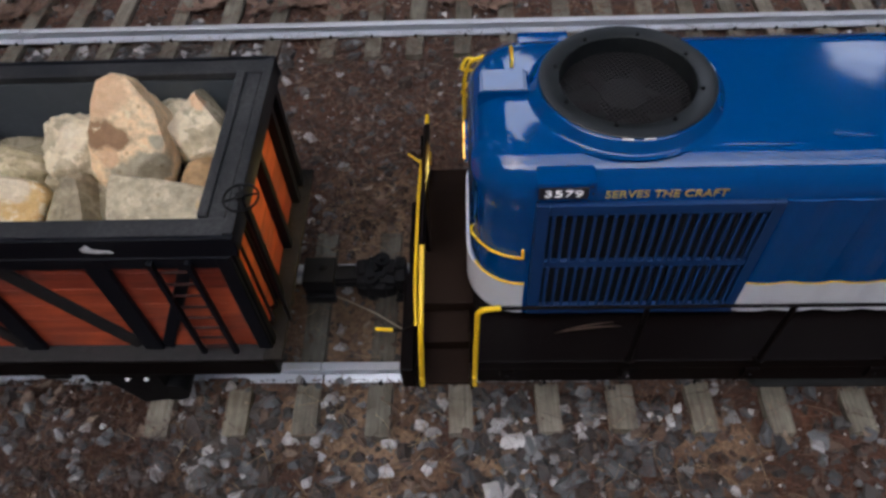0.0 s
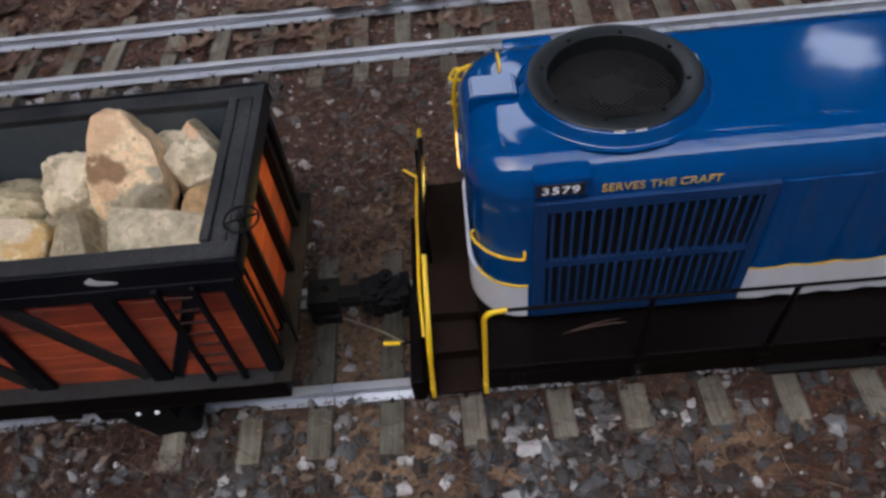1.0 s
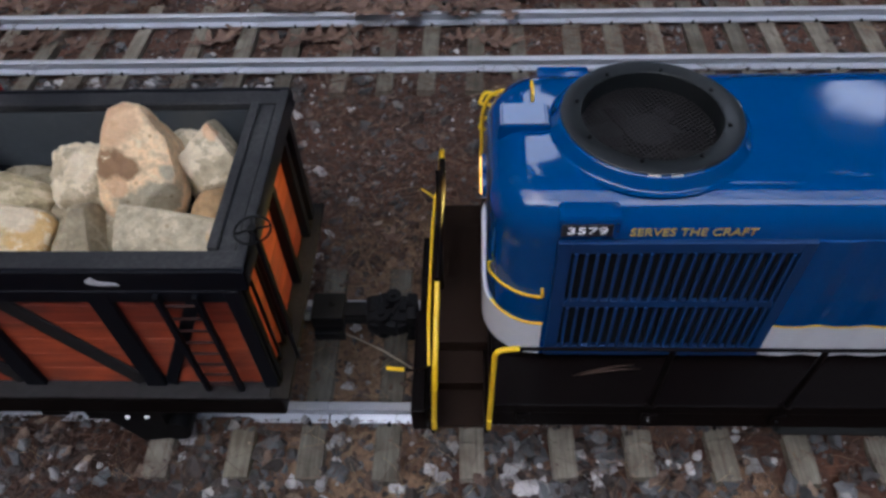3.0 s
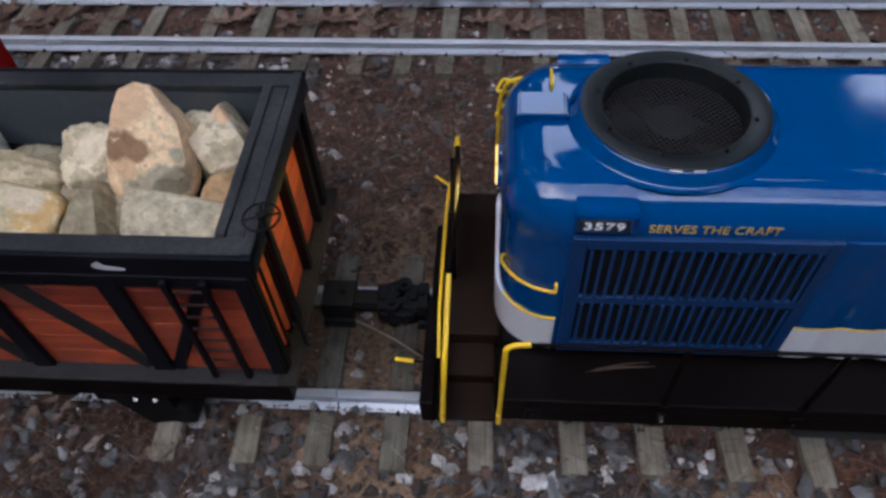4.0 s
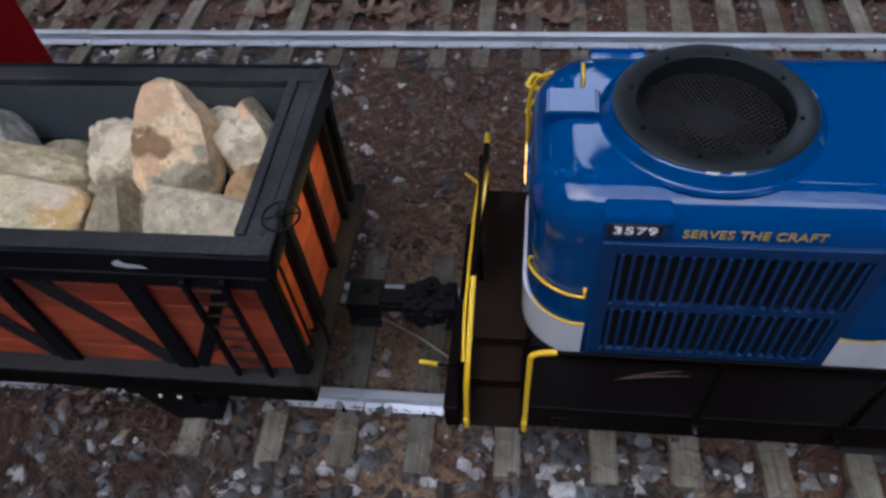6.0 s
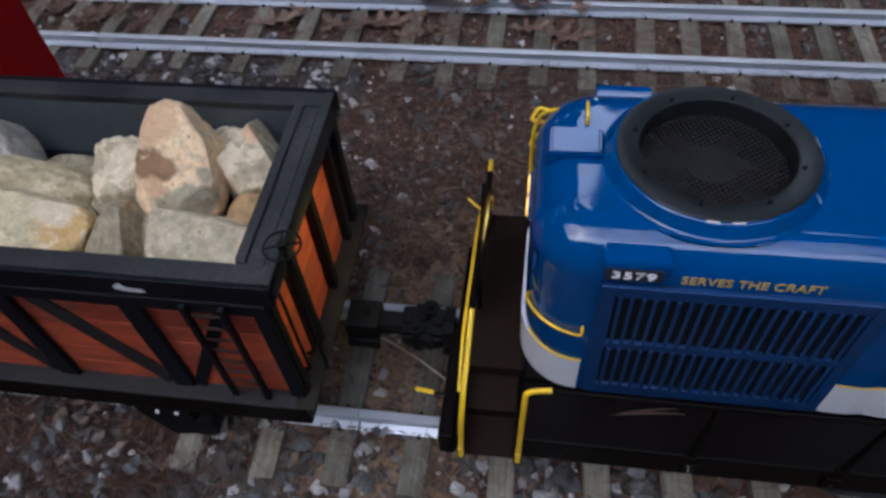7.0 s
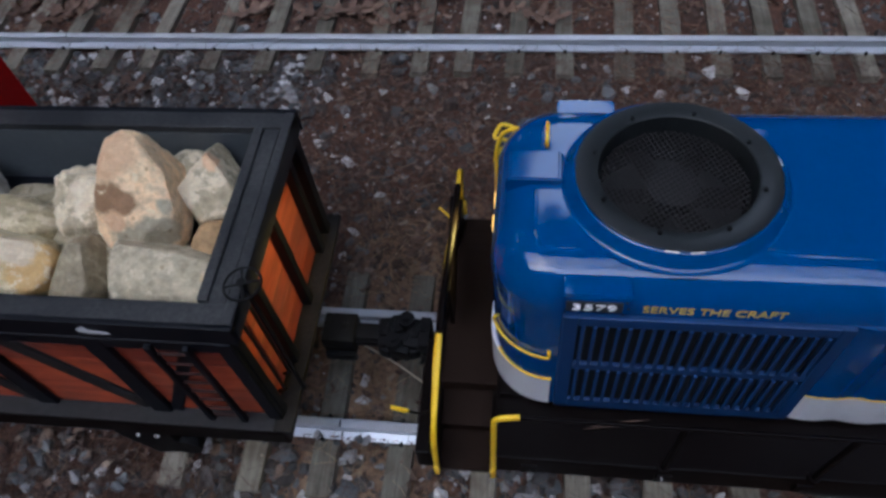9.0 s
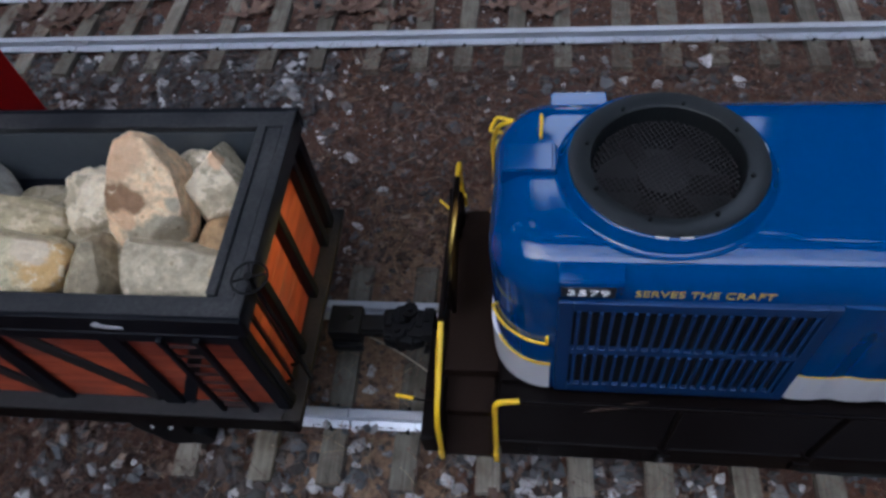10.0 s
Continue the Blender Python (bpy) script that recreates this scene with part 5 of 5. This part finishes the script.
def foot_dirt(count, seed, material, label, sizes):
    """Grit and crumbs lying on the dirt along the near rail."""
    rng = random.Random(seed)
    vs, fs, base = [], [], 0
    for made in range(count):
        x = rng.uniform(-0.95, 1.1)
        y, z = bank_height(x, 0.04 + 0.9 * rng.random())
        co, faces = SHAPES[rng.randrange(len(SHAPES))]
        r = sizes[0] + (sizes[1] - sizes[0]) * rng.random() ** 2
        m = np.array(Euler((rng.uniform(-0.5, 0.5), rng.uniform(-0.5, 0.5), rng.uniform(0, 6.28))).to_matrix()) * r
        vs.append(co @ m.T + np.array((x, y, z + r * 0.3)))
        fs += [tuple(base + i for i in f) for f in faces]
        base += len(co)
    me = bpy.data.meshes.new("grit")
    me.from_pydata(np.vstack(vs).tolist(), [], fs)
    me.materials.append(material)
    return tagged(new("grit", me), label, "gravel", kind="stuff")


dirt_bank()
foot_dirt(1500, 52, M_GRIT, "brown grit washed against the rail foot", (0.0015, 0.0045))
foot_dirt(130, 53, M_BALLAST, "stones fallen against the rail foot", (0.005, 0.012))


def needle_stuff(count, seed, region=(-1.25, 1.45, -0.6, 1.35), dense=False, material=None, label="dry reddish-brown pine needles strewn on the ground"):
    rng = random.Random(seed)
    vs, fs = [], []
    made = 0
    while made < count:
        x, y = rng.uniform(*region[:2]), rng.uniform(*region[2:])
        d = patch(x, y, 2.6, 11)
        if not dense and rng.random() > (0.95 if d > 0.05 or (y < -0.1 and x < -0.22) else 0.12):
            continue
        if min(abs(abs(y) - 0.095), abs(abs(y - 0.880 + 0.0078 * x) - 0.095)) < 0.022:
            continue
        if rng.random() < 0.8 and abs(y) < 0.22 and (x > -0.31 or y > -0.11) and min(abs(x - t) for t in NEAR_TIES) < 0.028:
            continue
        made += 1
        z = max(ground_z(x, y), -0.006 if clear_of_track(x, y, 0.01) else 0.0) + rng.uniform(0.004, 0.014)
        a, ln, w = rng.uniform(0, 6.28), rng.uniform(0.015, 0.055), rng.uniform(0.00025, 0.0005)
        bend, tilt = rng.uniform(-0.9, 0.9), rng.uniform(-0.08, 0.08)
        pts = []
        px, py, pz = x, y, z
        for k in range(4):
            pts.append((px, py, pz))
            px, py, pz = px + ln / 3 * math.cos(a), py + ln / 3 * math.sin(a), pz + ln / 3 * tilt
            a += bend / 3
        b = len(vs)
        for px, py, pz in pts:
            nx, ny = -math.sin(a) * w, math.cos(a) * w
            vs += [(px + nx, py + ny, pz), (px - nx, py - ny, pz), (px, py, pz + w * 1.6)]
        for k in range(3):
            i, j = b + 3 * k, b + 3 * k + 3
            fs += [(i, i + 1, j + 1, j), (i + 1, i + 2, j + 2, j + 1), (i + 2, i, j, j + 2)]
        fs += [(b, b + 2, b + 1), (b + 9, b + 10, b + 11)]
    me = bpy.data.meshes.new("pine_needles")
    me.from_pydata(vs, [], fs)
    me.materials.append(material or M_NEEDLE)
    return tagged(new("pine_needles", me), label, "pine needles", kind="stuff")


needle_stuff(17000, 31)
M_DUFF = island_material("grey_brown_duff", [(0.0, (0.034, 0.019, 0.013)), (0.5, (0.076, 0.044, 0.031)), (0.85, (0.118, 0.076, 0.055)), (1.0, (0.19, 0.15, 0.12))], 0.85, 0.25)
needle_stuff(7000, 38, (-0.75, 1.0, 0.16, 0.80), True, M_DUFF, "grey-brown needle duff lying between the tracks")
needle_stuff(3000, 39, (-0.9, 0.9, -0.45, -0.10), True, M_DUFF, "grey-brown needle duff over the near ballast")
M_STRAW = island_material("dry_tan_straw", [(0.0, (0.13, 0.075, 0.035)), (0.5, (0.27, 0.18, 0.09)), (1.0, (0.45, 0.34, 0.20))], 0.7, 0.2)
needle_stuff(320, 33, (-0.03, 0.22, -0.22, 0.30), True, M_STRAW, "tan dry needles and straw between the rails")
needle_stuff(4800, 37, (-0.95, -0.16, -0.45, -0.16), True, M_FLAKE, "matted brown needles over the ballast shoulder")
needle_stuff(260, 34, (-0.80, 0.70, -0.42, -0.16), True, M_STRAW, "tan dry needles lying over the ballast")


M_CHIPS = island_material("tan_bark_chips", [(0.0, (0.04, 0.022, 0.015)), (0.5, (0.085, 0.050, 0.034)), (0.85, (0.15, 0.10, 0.07)), (1.0, (0.30, 0.23, 0.17))], 0.75, 0.3)


def flake_stuff(count, seed, region=(-1.25, 1.45, -0.6, 1.6), sizes=(0.004, 0.013), material=None, label="brown crumbled leaf and bark fragments on the ground"):
    rng = random.Random(seed)
    vs, fs = [], []
    for _ in range(count):
        x, y = rng.uniform(*region[:2]), rng.uniform(*region[2:])
        if 0.0 < y < 0.15 and rng.random() < 0.5:
            continue
        z = ground_z(x, y) + rng.uniform(0.004, 0.010) + (0.008 if material else 0.0)
        s, a = rng.uniform(*sizes), rng.uniform(0, 6.28)
        m = Euler((rng.uniform(-0.5, 0.5), rng.uniform(-0.5, 0.5), a)).to_matrix()
        b = len(vs)
        n = 6
        for top in (0.0006, -0.0006):
            for k in range(n):
                t = 6.283 * k / n
                r = s * rng.uniform(0.55, 1.1)
                p = m @ Vector((r * math.cos(t), 0.6 * r * math.sin(t), 0.25 * s * math.cos(2 * t) + top))
                vs.append((x + p.x, y + p.y, z + p.z))
        fs += [tuple(b + k for k in range(n)), tuple(b + n + k for k in reversed(range(n)))]
        fs += [(b + k, b + n + k, b + n + (k + 1) % n, b + (k + 1) % n) for k in range(n)]
    me = bpy.data.meshes.new("leaf_litter")
    me.from_pydata(vs, [], fs)
    me.materials.append(material or M_FLAKE)
    return tagged(new("leaf_litter", me), label, "leaf litter", kind="stuff")


flake_stuff(7000, 32)
flake_stuff(3500, 40, (-0.1, 1.3, 0.2, 0.80), (0.004, 0.011), None, "reddish-brown leaf crumbs between the tracks")
flake_stuff(220, 35, (-0.9, 0.9, -0.45, -0.12), (0.007, 0.017), M_CHIPS, "tan and brown leaf and bark bits over the ballast")
flake_stuff(160, 36, (-0.05, 0.24, -0.14, 0.30), (0.004, 0.011), M_CHIPS, "tan and brown leaf and bark bits between the rails")


# ---- oak leaves ----
def oak_leaf_mesh(seed):
    rng = random.Random(seed)
    half = [(-0.060, 0.0015), (-0.046, 0.0030), (-0.042, 0.018), (-0.034, 0.020), (-0.030, 0.006), (-0.020, 0.008), (-0.014, 0.030), (-0.004, 0.036),
            (0.000, 0.026), (-0.004, 0.010), (0.010, 0.010), (0.020, 0.028), (0.030, 0.028), (0.028, 0.012), (0.036, 0.009), (0.048, 0.012), (0.060, 0.001)]
    half = [(x + rng.uniform(-0.002, 0.002), y * rng.uniform(0.85, 1.15)) for x, y in half]
    cx, cy = rng.uniform(4, 12), rng.uniform(6, 16)

    def lift(x, y):
        return cx * x * x * 0.6 + cy * y * y + 0.006 * noise.noise((x * 30, y * 30, seed)) + 0.002
    bm = bmesh.new()
    sheets = []
    for dz in (0.0, -0.0007):
        mid = [bm.verts.new((x, 0, lift(x, 0) + dz)) for x, _ in half]
        rows = []
        for s in (1, -1):
            inner = [bm.verts.new((x, s * y * 0.5, lift(x, y * 0.5) + dz)) for x, y in half]
            outer = [bm.verts.new((x, s * y, lift(x, y) + dz)) for x, y in half]
            rows.append((inner, outer))
            for i in range(len(half) - 1):
                bm.faces.new((mid[i], mid[i + 1], inner[i + 1], inner[i]))
                bm.faces.new((inner[i], inner[i + 1], outer[i + 1], outer[i]))
        sheets.append([r[1] for r in rows])
    for s in (0, 1):
        t, u = sheets[0][s], sheets[1][s]
        for i in range(len(half) - 1):
            bm.faces.new((t[i], t[i + 1], u[i + 1], u[i]))
    tube(bm, [(-0.085, 0.004, 0.006), (-0.06, 0.0, lift(-0.06, 0)), (0.0, 0.0, lift(0, 0) + 0.0008)], 0.0009, 5)
    me = to_mesh("oak_leaf", bm, True)
    me.materials.append(M_LEAF)
    return me


LEAVES = [oak_leaf_mesh(s) for s in (1, 2, 3, 4, 5)]
_rng = random.Random(77)


def oak_leaf(x, y, turn, size=1.0, z=None, label="dry tan oak leaf lying curled by the track", tip=(0, 0)):
    ob = new("oak_leaf", LEAVES[_rng.randrange(5)])
    zz = (ground_z(x, y) + 0.012 if z is None else z)
    ob.matrix_basis = pose(x, y, zz, tip[0], tip[1], turn) @ Matrix.Scale(size, 4)
    return tagged(ob, label, "leaf", "oak leaves")


for x, y, a, s in ((-0.400, 0.900, 20, 1.0), (-0.134, 0.912, 5, 1.15), (0.302, 0.880, -10, 1.05), (-0.880, 0.895, 30, 1.1), (-0.590, 0.655, -25, 0.9),
                   (-0.720, 0.905, 170, 1.0), (-0.598, 1.105, 60, 1.1), (-0.273, 1.080, 130, 1.0), (-0.05, 0.872, 200, 0.9), (0.215, 0.905, 15, 0.8),
                   (0.085, 0.250, 80, 0.6), (-0.99, 0.93, 70, 1.0), (-0.847, 0.915, 10, 1.1), (-0.23, 0.895, 160, 1.0), (-0.09, 0.925, 25, 1.1),
                   (-0.36, 0.935, 80, 0.9), (0.027, 0.885, 120, 0.8)):
    oak_leaf(x, y, a, s, label="dry tan oak leaf lying curled between the rails" if 0.8 < y < 0.97 else "dry brown oak leaf lying on the ground")
for i in range(72):
    x, y = _rng.uniform(-1.25, 0.50), _rng.uniform(1.02, 1.50)
    oak_leaf(x, y, _rng.uniform(0, 360), _rng.uniform(0.75, 1.2), None, "brown oak leaf in the drift beyond the track", (_rng.uniform(-20, 20), _rng.uniform(-20, 20)))
for i in range(13):
    x, y = -0.26 + 0.048 * i + _rng.uniform(-0.02, 0.02), 0.978 + _rng.uniform(-0.02, 0.03)
    oak_leaf(x, y, _rng.uniform(0, 360), _rng.uniform(0.8, 1.1), 0.030, "brown oak leaf lying over the far rail", (_rng.uniform(-8, 8), _rng.uniform(-8, 8)))
for i in range(10):
    x, y = _rng.uniform(0.5, 1.3), _rng.uniform(1.05, 1.5)
    oak_leaf(x, y, _rng.uniform(0, 360), _rng.uniform(0.7, 1.0), None, "brown oak leaf on the soil beyond the track")
bm = bmesh.new()
for ang, ln, wd in ((0.12, 0.086, 0.0015), (0.21, 0.080, 0.0014)):
    up = []
    for i in range(9):
        t = i / 8
        x, w = ln * t, wd * math.sin(math.pi * min(1, 0.08 + t * 0.92)) ** 0.8
        p = Vector((0.362 + x * math.cos(ang), -0.150 + x * math.sin(ang), 0.2162 + 0.004 * math.sin(math.pi * t)))
        n = Vector((-math.sin(ang), math.cos(ang), 0)) * w
        up.append((bm.verts.new(p - n + Vector((0, 0, 0.002))), bm.verts.new(p + Vector((0, 0, 0.0006))), bm.verts.new(p + n + Vector((0, 0, 0.002)))))
    for a, b in zip(up, up[1:]):
        bm.faces.new((a[0], b[0], b[1], a[1])), bm.faces.new((a[1], b[1], b[2], a[2]))
bmesh.ops.solidify(bm, geom=bm.faces[:], thickness=0.0005)
single("dry_leaf", bm, M_LEAF, (0.40, -0.140, 0.2156), "narrow dry brown leaf lying on the locomotive walkway", "leaf", smooth=True)


# ---- straw and larger single stones ----
M_STALK = island_material("pale_dry_stalk", [(0.0, (0.50, 0.42, 0.31)), (1.0, (0.56, 0.47, 0.35))], 0.6, 0.2)
bm = bmesh.new()
tube(bm, [(0.004, 0.056, 0.006), (0.045, 0.036, 0.012), (0.095, 0.008, 0.016), (0.140, -0.019, 0.010)], 0.0015, 6)
single("dry_stalk", bm, M_STALK, (0.07, 0.0, 0.0), "thin pale dry stalk lying across the ties", "stalk")

M_STONE = island_material("pale_stone", [(0.0, (0.38, 0.365, 0.36)), (1.0, (0.58, 0.56, 0.55))], 0.7)


def pale_stone(x, y, s, turn, seed):
    co, faces = SHAPES[seed % len(SHAPES)]
    bm = bmesh.new()
    m = Euler((0.2, 0.1, radians(turn))).to_matrix()
    vs = [bm.verts.new(m @ Vector(c * s) * 1.0) for c in co]
    for v in vs:
        v.co += Vector((x, y, ground_z(x, y) + s * 0.45))
    for f in faces:
        bm.faces.new([vs[i] for i in f])
    return single("pale_stone", bm, M_STONE, (x, y, ground_z(x, y)), "pale whitish stone lying in the ballast", "stone", "pale stones")


for i, (x, y, s) in enumerate(((0.037, -0.042, 0.016), (0.034, -0.010, 0.014), (-0.125, 0.545, 0.011), (-0.098, 0.575, 0.010), (-0.145, 0.500, 0.016), (-0.03, 0.650, 0.011),
                               (0.240, 0.660, 0.013), (0.020, 0.500, 0.008), (0.175, -0.178, 0.015), (0.420, -0.180, 0.016), (0.020, -0.140, 0.012), (0.55, -0.19, 0.012), (0.130, -0.200, 0.013),
                               (0.426, -0.158, 0.014), (0.569, -0.150, 0.012), (0.556, -0.170, 0.014), (0.527, -0.162, 0.009), (0.649, -0.168, 0.012), (0.639, -0.155, 0.008),
                               (0.678, -0.160, 0.010), (-0.036, 0.651, 0.010), (-0.225, 0.697, 0.010), (-0.346, 0.655, 0.009), (-0.493, 0.689, 0.009), (-0.405, 0.701, 0.010),
                               (-0.561, 0.607, 0.008), (-0.324, 0.619, 0.007), (0.003, 0.593, 0.008), (-0.292, 0.740, 0.009), (-0.107, 0.735, 0.009), (-0.516, 0.760, 0.011))):
    pale_stone(x, y, s, 40 * i, i * 3 + 1)


# ---- loose stones of the near shoulder and between the tracks, one by one ----
STONE_MESHES = []
for co, faces in SHAPES:
    me = bpy.data.meshes.new("stone")
    me.from_pydata(co.tolist(), [], faces)
    me.materials.append(M_LOOSE)
    STONE_MESHES.append(me)
_rng = random.Random(505)
placed = 0
while placed < 300:
    if placed < 220:
        x, y = _rng.uniform(-0.42, 0.95), _rng.uniform(-0.38, -0.112)
        if x < -0.26 and _rng.random() < 0.75:
            continue
    else:
        x, y = _rng.uniform(-0.75, 0.7), _rng.uniform(0.52, 0.78)
    size = 0.0110 + 0.016 * _rng.random() ** 1.7
    if not clear_of_track(x, y, size):
        continue
    ob = new("stone", STONE_MESHES[_rng.randrange(len(STONE_MESHES))])
    ob.parent = ground
    ob.matrix_basis = pose(x, y, ground_z(x, y) + size * (0.55 if y < 0 else 0.4), _rng.uniform(-25, 25), _rng.uniform(-25, 25), _rng.uniform(0, 360)) @ Matrix.Diagonal((size, size * _rng.uniform(0.7, 1.1), size * _rng.uniform(0.7, 1.1), 1))
    placed += 1
